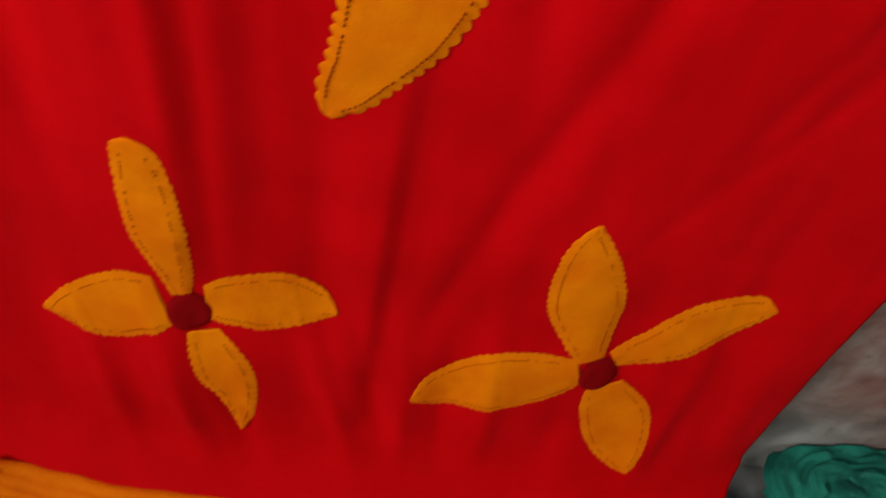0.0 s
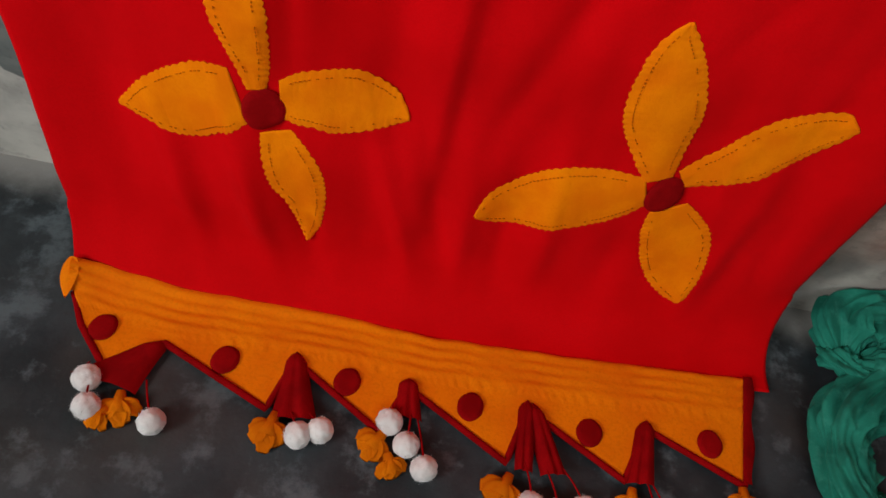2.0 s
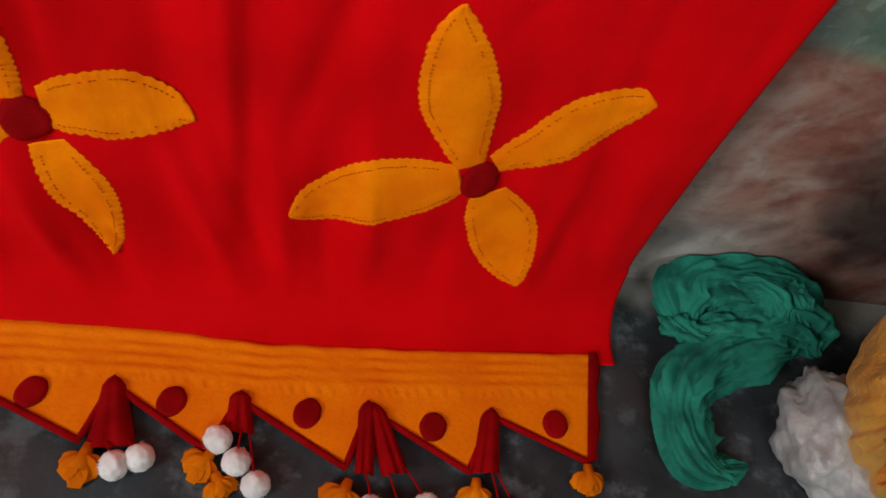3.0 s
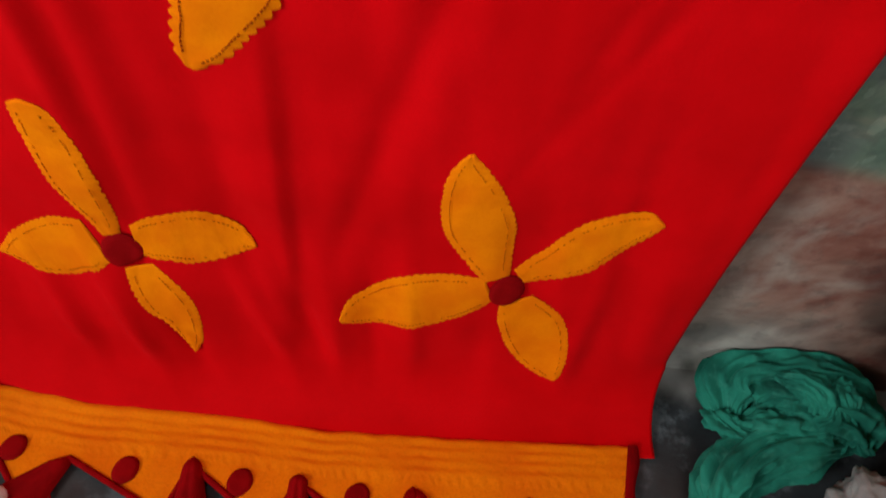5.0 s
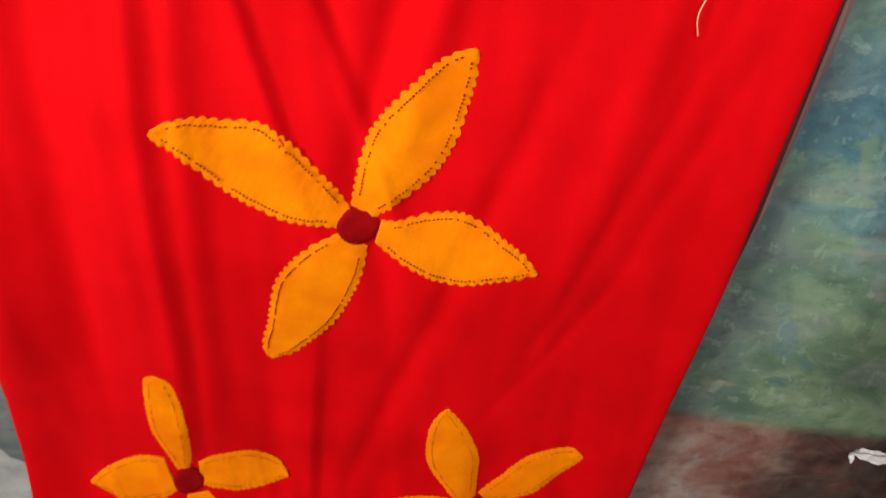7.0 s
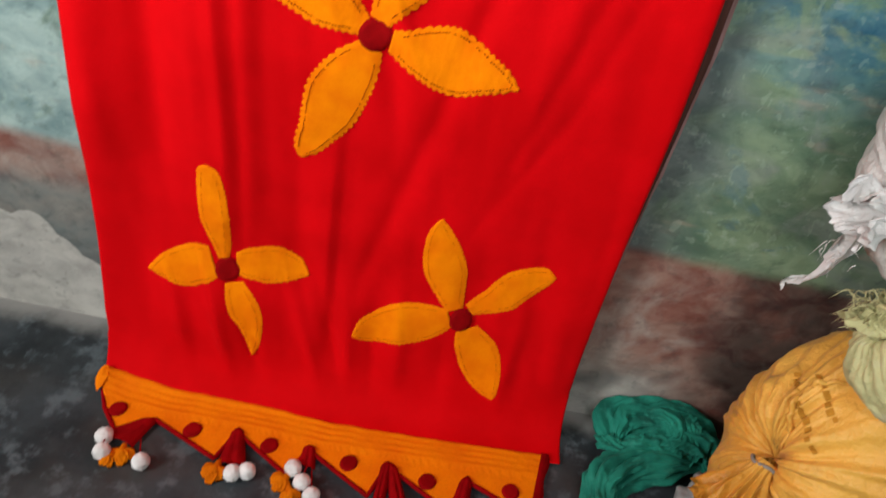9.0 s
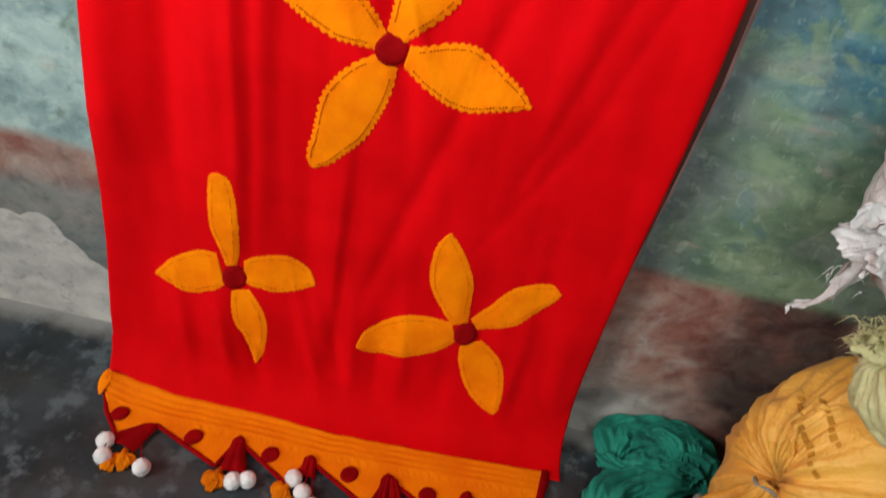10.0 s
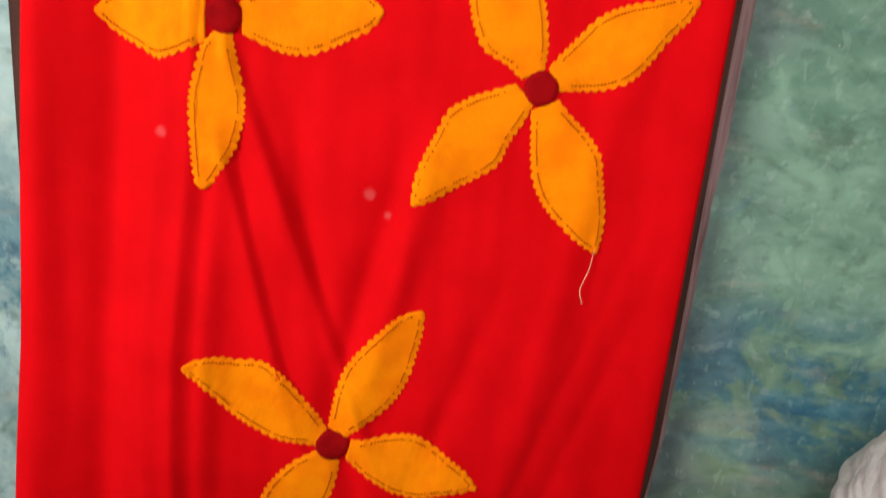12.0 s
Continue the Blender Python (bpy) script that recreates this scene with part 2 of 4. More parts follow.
RED = cloth_red()
PETAL = felt("golden_yellow_felt", (0.94, 0.236, 0.001), (0.86, 0.178, 0.001))
DOT = felt("crimson_felt", (0.32, 0.0025, 0.004), (0.22, 0.0015, 0.0028))
HEM = hem_orange()
PIPING = felt("crimson_piping", (0.33, 0.0025, 0.0045), (0.22, 0.0015, 0.003))
STITCH = felt("red_brown_thread", (0.34, 0.040, 0.002), (0.24, 0.024, 0.002))
STITCH_PALE = felt("faded_brown_thread", (0.60, 0.14, 0.002), (0.44, 0.09, 0.002))
PALE_THREAD = felt("pale_thread", (0.85, 0.42, 0.25), (0.75, 0.3, 0.18))
WOOL = felt("white_wool", (0.86, 0.84, 0.82), (0.74, 0.71, 0.69), 0.6)
TASSEL = felt("orange_yarn", (0.80, 0.22, 0.003), (0.60, 0.13, 0.002))
WALL = wall_paint()
FLOOR = cement()
PLASTER = plain_plaster("pale_green_plaster", (0.30, 0.38, 0.33), (0.22, 0.30, 0.26))
EARTH = plain_plaster("bare_grey_earth", (0.055, 0.052, 0.048), (0.035, 0.034, 0.033))
CEIL = plain_plaster("whitewash", (0.62, 0.60, 0.56), (0.5, 0.48, 0.44))
WOOD = wood("dark_brown_wood", (0.050, 0.020, 0.015), (0.085, 0.036, 0.028))
WOOD_EDGE = wood("worn_wood_edge", (0.34, 0.20, 0.19), (0.15, 0.080, 0.075))
YELLOW = sack_cloth("ochre_woven_sack", (0.82, 0.44, 0.075), (0.58, 0.24, 0.02), (0.34, 0.13, 0.02), 420.0, 0.42, 3.6)
INK = felt("faded_brown_ink", (0.36, 0.155, 0.02), (0.55, 0.25, 0.03), 0.0)
LIME = sack_cloth("yellow_green_sack", (0.58, 0.55, 0.27), (0.44, 0.42, 0.20), (0.60, 0.60, 0.46))
PALE = sack_cloth("white_woven_sack", (0.54, 0.53, 0.50), (0.43, 0.42, 0.39), (0.34, 0.32, 0.29))
PALE_BRIGHT = sack_cloth("bright_white_sacking", (0.80, 0.80, 0.79), (0.66, 0.65, 0.63), (0.5, 0.48, 0.45))
GREEN = net()
FILM = thin_plastic()
TIE = felt("grey_cord", (0.30, 0.27, 0.24), (0.2, 0.18, 0.16))


# ---------------- builders ----------------
def mesh_of(name, verts, faces, material, smooth=True):
    me = bpy.data.meshes.new(name)
    me.from_pydata([tuple(v) for v in verts], [], faces)
    me.materials.append(material)
    if smooth:
        me.shade_smooth()
    me.update()
    return me


def part(name, verts, faces, material, parent=None, label="", smooth=True):
    ob = new(name, mesh_of(name, verts, faces, material, smooth))
    if parent:
        ob.parent = parent
    if label:
        tagged(ob, label)
    return ob


def thing(name, label, category, group="", kind="", at=(0, 0, 0)):
    ob = new(name)
    ob.location = at
    ob.empty_display_size = 0.05
    return tagged(ob, label, category, group, kind)


def box(x0, x1, y0, y1, z0, z1):
    v = [(x, y, z) for x in (x0, x1) for y in (y0, y1) for z in (z0, z1)]
    f = [(0, 1, 3, 2), (4, 6, 7, 5), (0, 4, 5, 1), (2, 3, 7, 6), (0, 2, 6, 4), (1, 5, 7, 3)]
    return v, f


def grid_faces(rows, cols, wrap=False, start=0):
    out = []
    for i in range(rows - 1):
        for j in range(cols if wrap else cols - 1):
            k = (j + 1) % cols
            out.append((start + i * cols + j, start + i * cols + k, start + (i + 1) * cols + k, start + (i + 1) * cols + j))
    return out


def lerp(table, x):
    return float(np.interp(x, [a for a, b in table], [b for a, b in table]))


def tube(path, radius, sides=8):
    """A round cord along a path of places."""
    path = [Vector(p) for p in path]
    verts, faces = [], []
    side = Vector((0.31, 0.5, 0.81)).normalized()
    for i, p in enumerate(path):
        ahead = (path[min(i + 1, len(path) - 1)] - path[max(i - 1, 0)]).normalized()
        side = (side - ahead * side.dot(ahead)).normalized()
        up = ahead.cross(side)
        r = radius(i / (len(path) - 1)) if callable(radius) else radius
        for j in range(sides):
            a = 2 * math.pi * j / sides
            verts.append(p + (side * math.cos(a) + up * math.sin(a)) * r)
    faces = grid_faces(len(path), sides, True)
    faces.append(tuple(range(sides))[::-1])
    faces.append(tuple(range(len(verts) - sides, len(verts))))
    return verts, faces


def joined(*pieces):
    verts, faces = [], []
    for v, f in pieces:
        faces += [tuple(i + len(verts) for i in q) for q in f]
        verts += list(v)
    return verts, faces


def smooth_path(points, steps):
    """A rounded way through the given places."""
    pts = [Vector(p) for p in points]
    pts = [pts[0] * 2 - pts[1]] + pts + [pts[-1] * 2 - pts[-2]]
    out = []
    for i in range(1, len(pts) - 2):
        a, b, c, d = pts[i - 1:i + 3]
        for k in range(steps):
            t = k / steps
            out.append(0.5 * (2 * b + (c - a) * t + (2 * a - 5 * b + 4 * c - d) * t * t + (3 * b - a - 3 * c + d) * t ** 3))
    out.append(pts[-2])
    return out


# ---------------- the room ----------------
def slab(name, label, material, *bounds):
    v, f = box(*bounds)
    ob = part(name, v, f, material, smooth=False)
    return tagged(ob, label, "", "", "structure")


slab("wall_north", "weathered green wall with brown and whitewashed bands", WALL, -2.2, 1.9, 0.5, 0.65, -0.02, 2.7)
slab("floor", "dark grey stained cement floor", FLOOR, -2.2, 1.9, -2.0, 0.5, -0.12, 0.0)
# The ceiling and the walls below are unseen, added to enclose and admit light.
slab("ceiling", "unseen whitewashed flat ceiling, added to enclose the light", CEIL, -2.2, 1.9, -2.0, 0.65, 2.7, 2.8)
slab("unseen_wall_east", "unseen green plastered wall, added to enclose the light", PLASTER, 1.9, 2.05, -2.0, 0.65, -0.02, 2.7)
wall_w = thing("unseen_wall_west", "unseen green plastered wall with an added open doorway", "", kind="structure")
for y0, y1, z0, z1 in ((-2.0, -1.7, -0.02, 2.7), (-0.6, 0.65, -0.02, 2.7), (-1.7, -0.6, 2.1, 2.7)):
    part("wall_piece", *box(-2.35, -2.2, y0, y1, z0, z1), PLASTER, wall_w, smooth=False)
wall_s = thing("unseen_wall_south", "unseen green plastered wall with an added open window", "", kind="structure")
for x0, x1, z0, z1 in ((-2.35, -0.4, -0.02, 2.7), (0.9, 2.05, -0.02, 2.7), (-0.4, 0.9, -0.02, 1.45), (-0.4, 0.9, 2.45, 2.7)):
    part("wall_piece", *box(x0, x1, -2.15, -2.0, z0, z1), PLASTER, wall_s, smooth=False)
v, f = box(-30, 30, -30, 30, -0.6, -0.5)
tagged(part("ground", v, f, EARTH, smooth=False), "bare grey ground outside the room", "", "", "structure")


# ---------------- the hanging cloth ----------------
CURVE_Y, CURVE_Z, HANG, LOW = 0.075, 0.114, 0.12, 0.006
turn = np.linspace(0, math.pi / 2, 60)
roll_y, roll_z = -CURVE_Y * (1 - np.cos(turn)), HANG - CURVE_Z * np.sin(turn)
roll_d = np.concatenate([[0], np.cumsum(np.hypot(np.diff(roll_y), np.diff(roll_z)))])
ROLL = float(roll_d[-1])

# creases: place across at the height 1.4, at 0.7 and at 0.2, depth, breadth, and heights between which each one runs
CREASES = (
    (-0.452, -0.452, -0.45, 0.017, 0.040, 0.42, 3),
    (-0.350, -0.352, -0.36, -0.010, 0.028, 0.42, 3),
    (-0.20, -0.20, -0.21, 0.006, 0.022, 0.30, 3),
    (-0.155, 0.02, 0.10, -0.005, 0.020, 0.55, 1.35),
    (0.12, 0.00, -0.03, 0.006, 0.022, 0.75, 1.3),
    (0.08, -0.045, -0.08, -0.006, 0.020, 0.75, 1.3),
    (0.30, 0.106, -0.037, -0.0030, 0.017, 0.2, 1.1),
    (0.335, 0.146, 0.003, 0.0016, 0.024, 0.2, 1.1),
    (0.52, 0.300, 0.060, -0.0012, 0.014, 0.35, 1.15),
    (0.47, 0.250, 0.110, -0.0011, 0.012, 0.45, 1.25),
    (0.34, 0.24, 0.15, 0.004, 0.026, 0.6, 1.6),
    (-0.36, -0.38, -0.27, 0.0080, 0.0162, -0.02, 0.39),
    (-0.3, -0.34, -0.22, -0.0070, 0.0149, 0, 0.42),
    (-0.42, -0.45, -0.35, 0.0080, 0.0162, 0, 0.37),
    (-0.22, -0.26, -0.11, 0.0060, 0.0149, -0.02, 0.4),
    (-0.16, -0.19, -0.06, -0.0062, 0.0162, 0, 0.39),
    (-0.08, -0.06, -0.02, 0.0074, 0.0175, 0, 0.36),
    (-0.02, 0, 0.03, -0.0056, 0.0162, 0, 0.35),
    (0.05, 0.05, 0.08, 0.0056, 0.0175, 0, 0.37),
    (0.16, 0.15, 0.17, -0.0043, 0.0175, 0, 0.33),
    (0.36, 0.33, 0.3, 0.0056, 0.0189, 0, 0.35),
)
# pleats: a slow rise to a line across, then a quick drop
PLEATS = (
    (-0.243, -0.241, -0.25, 0.017, 0.110, 0.032, 0.24, 3),
    (-0.285, -0.287, -0.29, 0.004, 0.04, 0.030, 0.5, 3),
    (-0.24, 0.07, 0.25, 0.012, 0.060, 0.020, 0.70, 1.42),
    (-0.27, -0.04, 0.10, 0.010, 0.045, 0.015, 0.70, 1.36),
    (-0.06, -0.065, -0.07, 0.009, 0.070, 0.022, 0.12, 0.72),
)


def crease(x, s):
    out = 0.0
    for a, b, c, deep, broad, lo, hi in CREASES:
        mid = b + (a - b) * (s - 0.7) / 0.7 if s > 0.7 else c + (b - c) * (s - 0.2) / 0.5
        fade = max(0.0, min(1.0, (s - lo) / 0.16)) * max(0.0, min(1.0, (hi - s) / 0.25))
        if fade > 0:
            q = (x - mid) / broad
            if abs(q) < 3:
                out += 1.65 * deep * fade * math.exp(-q * q)
    for a, b, c, high, rise, drop, lo, hi in PLEATS:
        line = b + (a - b) * (s - 0.7) / 0.7 if s > 0.7 else c + (b - c) * (s - 0.2) / 0.5
        line += 0.006 * noise.noise(Vector((s * 4, a, 7.0)))
        fade = max(0.0, min(1.0, (s - lo) / 0.16)) * max(0.0, min(1.0, (hi - s) / 0.25))
        q = (x - line + rise) / rise
        out -= high * 0.2 * fade
        if fade > 0 and 0 < q:
            up = min(1.0, q)
            fall = max(0.0, min(1.0, 1 - (x - line) / drop))
            out += high * fade * up * up * (1.5 - 0.5 * up) * fall * fall * (3 - 2 * fall)
    low = max(0.0, min(1.0, (0.62 - s) / 0.25)) * max(0.0, min(1.0, (s - 0.0) / 0.12))
    if low > 0:
        lean = x + 0.16 * (s - 0.3) * (x + 0.1) * 2
        out += low * (0.0052 * noise.noise(Vector((lean * 15, s * 1.7, 11.0))) + 0.0042 * (0.3 - abs(noise.noise(Vector((lean * 11 + 0.8 * s, s * 2.2, 15.0))))))
    out += 0.006 * noise.noise(Vector((x * 3.5, s * 1.3, 0.3))) + 0.0030 * noise.noise(Vector((x * 17, s * 4.0, 2.0))) + 0.0016 * noise.noise(Vector((x * 34 + 1.5 * s, s * 5.0, 6.0)))
    return out


# where the cloth bulges forward (-) or lies back (+): place across, height, depth, reach across and upward
BULGES = (
    (-0.225, 0.19, -0.014, 0.085, 0.13), (-0.41, 0.26, 0.022, 0.065, 0.13), (0.02, 0.53, 0.008, 0.16, 0.08),
    (0.33, 0.42, 0.007, 0.10, 0.10), (0.28, 0.09, -0.008, 0.12, 0.07), (0.19, 0.72, -0.005, 0.09, 0.09), (-0.05, 0.32, 0.008, 0.35, 0.055),
)


def hang_line(x, s):
    """How far back the cloth hangs: it bellies forward at half height."""
    base = float(np.interp(s, (0.03, 0.26, 0.45, 0.72, 0.9, 1.12), (0.399, 0.407, 0.407, 0.380, 0.378, 0.394)))
    turned = float(np.interp(s, (0.03, 0.26, 0.45, 0.72, 0.9, 1.12), (0.085, 0.05, 0.05, 0.09, 0.11, 0.11)))
    inner = max(0.0, min(1.0, (0.46 - abs(x)) / 0.22))
    if s < 0.2:
        inner = max(inner, 1 - max(0.0, s - 0.05) / 0.15)
    bulge = sum(d * math.exp(-((x - a) / wx) ** 2 - ((s - b) / ws) ** 2) for a, b, d, wx, ws in BULGES)
    return (base + turned * x) * inner + (0.403 + 0.062 * x) * (1 - inner) + bulge * max(0.0, min(1.0, s / 0.08))


def cloth(x, s, off=0.0, stiff=False):
    """A place on the hanging cloth: x across, s the height while it hangs, then along its roll on to the floor."""
    y0 = hang_line(x, s)
    d = HANG - s
    c = crease(x, s) - 0.004
    if stiff:
        # stiff felt bridges the narrow folds below it
        c = max(c - 0.0004, (c + crease(x - 0.016, s) + crease(x + 0.016, s) - 0.008) / 3)
    if d <= 0:
        return Vector((x, y0 - c - off, s))
    if d < ROLL:
        a = float(np.interp(d, roll_d, turn))
        k = (c * max(0.0, 1 - d / ROLL) + off)
        return Vector((x, y0 + float(np.interp(d, roll_d, roll_y)) - k * math.cos(a), float(np.interp(d, roll_d, roll_z)) + k * math.sin(a)))
    return Vector((x, y0 - CURVE_Y - (d - ROLL), LOW + off))


LEFT = [(-0.06, -0.474), (0.036, -0.479), (0.15, -0.488), (0.33, -0.486), (0.54, -0.484), (0.67, -0.480), (1.0, -0.473), (1.35, -0.467), (1.8, -0.464)]
RIGHT = [(-0.05, 0.441), (0.03, 0.438), (0.2, 0.436), (0.32, 0.440), (0.5, 0.446), (0.6, 0.451), (0.72, 0.456), (0.84, 0.459), (1.0, 0.460), (1.23, 0.460), (1.46, 0.458), (1.8, 0.458)]
TOP = 1.72
RED_LOW = [(-0.5, 0.02), (-0.45, 0.012), (-0.36, -0.046), (0.5, -0.06)]


def red_panel(parent):
    levels = list(np.linspace(TOP, 0.16, 190)) + list(np.linspace(0.152, -0.046, 34))
    cols = 190
    verts = []
    for s in levels:
        a, b = lerp(LEFT, s), lerp(RIGHT, s)
        for j in range(cols):
            x = a + (b - a) * j / (cols - 1)
            p = cloth(x, max(s, lerp(RED_LOW, x)))
            edge = min(j, cols - 1 - j) / 4.0
            if edge < 1 and s > 0.1:
                p.y += 0.004 * (1 - edge) ** 2
            verts.append(p)
    # over the top of the board and down behind it
    back = []
    for p in verts[:cols]:
        back.append([p + Vector((0, 0.03 * k, 0.02 * math.sin(k / 4 * math.pi))) for k in range(1, 4)] + [p + Vector((0, 0.105, -0.05 * k)) for k in range(0, 3)])
    rows = [[b[k] for b in back] for k in reversed(range(6))]
    verts = [p for r in rows for p in r] + verts
    faces = grid_faces(len(levels) + 6, cols)
    ob = part("red_panel", verts, faces, RED, parent)
    ob.data.flip_normals()
    solid = ob.modifiers.new("thickness", "SOLIDIFY")
    solid.thickness, solid.offset = 0.0012, -1
    return ob


STATIONS = (0.0, 0.12, 0.26, 0.42, 0.58, 0.74, 0.88, 0.97, 1.0)


def half_width(widths, u):
    """The half width of a petal at u along it, rounded between the stations."""
    w = (*widths, 0.0025)
    u = min(max(u, 0.0), 1.0)
    k = max(i for i in range(8) if STATIONS[i] <= u)
    span = STATIONS[k + 1] - STATIONS[k]
    slope = [(w[min(i + 1, 8)] - w[max(i - 1, 0)]) / (STATIONS[min(i + 1, 8)] - STATIONS[max(i - 1, 0)]) for i in (k, k + 1)]
    q = (u - STATIONS[k]) / span
    h = (2 * q ** 3 - 3 * q * q + 1) * w[k] + (q ** 3 - 2 * q * q + q) * span * slope[0]
    return max(0.0015, h + (3 * q * q - 2 * q ** 3) * w[k + 1] + (q ** 3 - q * q) * span * slope[1])


def petal(parent, base, tip, plus, minus, seed, big=True):
    """A scalloped felt petal from base to tip; plus and minus are the half widths on its two sides at the stations."""
    rnd = random.Random(seed)
    b, t = Vector(base), Vector(tip)
    axis = t - b
    length = axis.length
    axis.normalize()
    across = Vector((-axis.y, axis.x))
    n, m = 140, 9
    lobes = max(9, round(length / (0.0112 if big else 0.0085)))
    shift = rnd.random()

    def scallop(u):
        return (0.0042 if big else 0.0021) * abs(math.sin((u * lobes + shift + 0.25 * math.sin(u * 17 + seed)) * math.pi)) - (0.0027 if big else 0.0005)

    verts = []
    for i in range(n):
        u = i / (n - 1)
        trim = min(1.0, (1 - u) * 14, 0.3 + u * 6)
        wa = half_width(plus, u) + scallop(u) * trim + 0.0012 * trim * noise.noise(Vector((u * 14, seed, 0.0)))
        wb = -half_width(minus, u) - scallop(u + 0.03) * trim - 0.0012 * trim * noise.noise(Vector((u * 14, seed, 5.0)))
        for j in range(m):
            q = j / (m - 1)
            w = wb + (wa - wb) * q
            puff = 0.0016 + 0.0018 * math.sin(q * math.pi) ** 0.5 + 0.0016 * noise.noise(Vector((u * 5, q * 4, seed)))
            if j in (0, m - 1) or i in (0, n - 1):
                puff = 0.0010
            p = b + axis * (u * length) + across * w
            verts.append(cloth(p.x, p.y, puff, True))
    ob = part("petal", verts, grid_faces(n, m), PETAL, parent)
    # running stitch inside the rim
    dv, df = [], []
    for sign, side in ((1, plus), (-1, minus)):
        steps = max(12, int(length / 0.0050))
        worn = rnd.uniform(0.1, 0.35) if big else rnd.uniform(0.3, 0.7)
        for i in range(steps):
            if rnd.random() < worn * (0.4 + 1.2 * abs(noise.noise(Vector((i * 0.21, seed, sign))))):
                continue
            u0, u1 = 0.08 + 0.87 * i / steps, 0.08 + 0.87 * (i + 0.5) / steps
            pts = []
            for u in (u0, (u0 + u1) / 2, u1):
                w = sign * max(0.0, half_width(side, u) - 0.0085 - 0.001 * noise.noise(Vector((u * 20, seed, 1))))
                p = b + axis * (u * length) + across * w
                pts.append(cloth(p.x, p.y, 0.0038, True))
            v, f = tube(pts, 0.0010 if big else 0.0006, 5)
            df += [tuple(k + len(dv) for k in q) for q in f]
            dv += v
    tagged(part("stitching", dv, df, STITCH if big else STITCH_PALE, parent), kind="stuff")
    return ob


def disc(name, parent, x, s, r, material, off=0.0035, seed=0, squash=1.0):
    rings, sides = 6, 28
    verts = [cloth(x, s, off + 0.0012)]
    for i in range(1, rings + 1):
        for j in range(sides):
            a = 2 * math.pi * j / sides
            rr = r * i / rings * (1 + 0.06 * noise.noise(Vector((math.cos(a) * 1.5, math.sin(a) * 1.5, seed))))
            lift = off + 0.0012 * math.cos(i / rings * 1.5) if i < rings else off * 0.5
            verts.append(cloth(x + rr * math.cos(a), s + rr * squash * math.sin(a), lift))
    faces = [(0, 1 + (j + 1) % sides, 1 + j) for j in range(sides)]
    faces += grid_faces(rings, sides, True, 1)
    return part(name, verts, faces, material, parent, "dark crimson felt disc")


def flower(parent, x, s, r, petals, seed):
    centre = disc("flower", parent, x, s, r, DOT, 0.0066, seed, 1.22 if s < 0.5 else 1.0)
    for i, (base, tip, plus, minus) in enumerate(petals):
        petal(centre, base, tip, plus, minus, seed * 10 + i, r > 0.022)
    return centre


cloth_thing = thing("hanging_cloth", "bright red cotton cloth with golden felt flowers and orange pompom hem", "cloth", at=(0, 0, 0))
red_panel(cloth_thing)
flower(cloth_thing, -0.0129, 0.7717, 0.024, (
    ((-0.0274, 0.7806), (-0.2269, 0.8764), (0.0149, 0.0232, 0.035, 0.0363, 0.0325, 0.021, 0.0113, 0.0076), (0.0124, 0.028, 0.0416, 0.0554, 0.0621, 0.0448, 0.0321, 0.0139)),
    ((-0.0066, 0.7889), (0.0956, 0.9864), (0.0186, 0.029, 0.0394, 0.0469, 0.0428, 0.0353, 0.0259, 0.0109), (0.0127, 0.0194, 0.0322, 0.04, 0.0373, 0.0276, 0.0169, 0.0069)),
    ((0.0094, 0.7638), (0.2044, 0.7268), (0.0197, 0.0299, 0.0439, 0.0537, 0.0469, 0.0343, 0.0212, 0.0075), (0.015, 0.0266, 0.036, 0.0451, 0.0437, 0.027, 0.0149, 0.0048)),
    ((-0.0161, 0.7524), (-0.1191, 0.5480), (0.0162, 0.0277, 0.0349, 0.0394, 0.0395, 0.03, 0.0208, 0.0084), (0.0218, 0.0384, 0.0488, 0.0528, 0.0441, 0.0316, 0.0241, 0.0136))), 1)
flower(cloth_thing, 0.2184, 1.3114, 0.0235, (
    ((0.2011, 1.2989), (0.0626, 1.1345), (0.0134, 0.022, 0.0285, 0.0406, 0.0342, 0.0233, 0.0156, 0.0066), (0.0242, 0.037, 0.0515, 0.0593, 0.0484, 0.0373, 0.0228, 0.0085)),
    ((0.2249, 1.2896), (0.3285, 1.0937), (0.0221, 0.0308, 0.0439, 0.0504, 0.0417, 0.0329, 0.02, 0.0067), (0.0188, 0.0282, 0.0396, 0.0486, 0.0469, 0.0345, 0.0204, 0.007)),
    ((0.2336, 1.3253), (0.4105, 1.4472), (0.0169, 0.0262, 0.0352, 0.0441, 0.0408, 0.0296, 0.0217, 0.0073), (0.0177, 0.0313, 0.0452, 0.0506, 0.0413, 0.0263, 0.0172, 0.0067)),
    ((0.2040, 1.3270), (0.1163, 1.5082), (0.016, 0.0286, 0.0507, 0.0539, 0.0489, 0.0391, 0.0243, 0.0091), (0.0166, 0.0298, 0.0387, 0.0453, 0.0473, 0.0412, 0.0239, 0.0075))), 2)
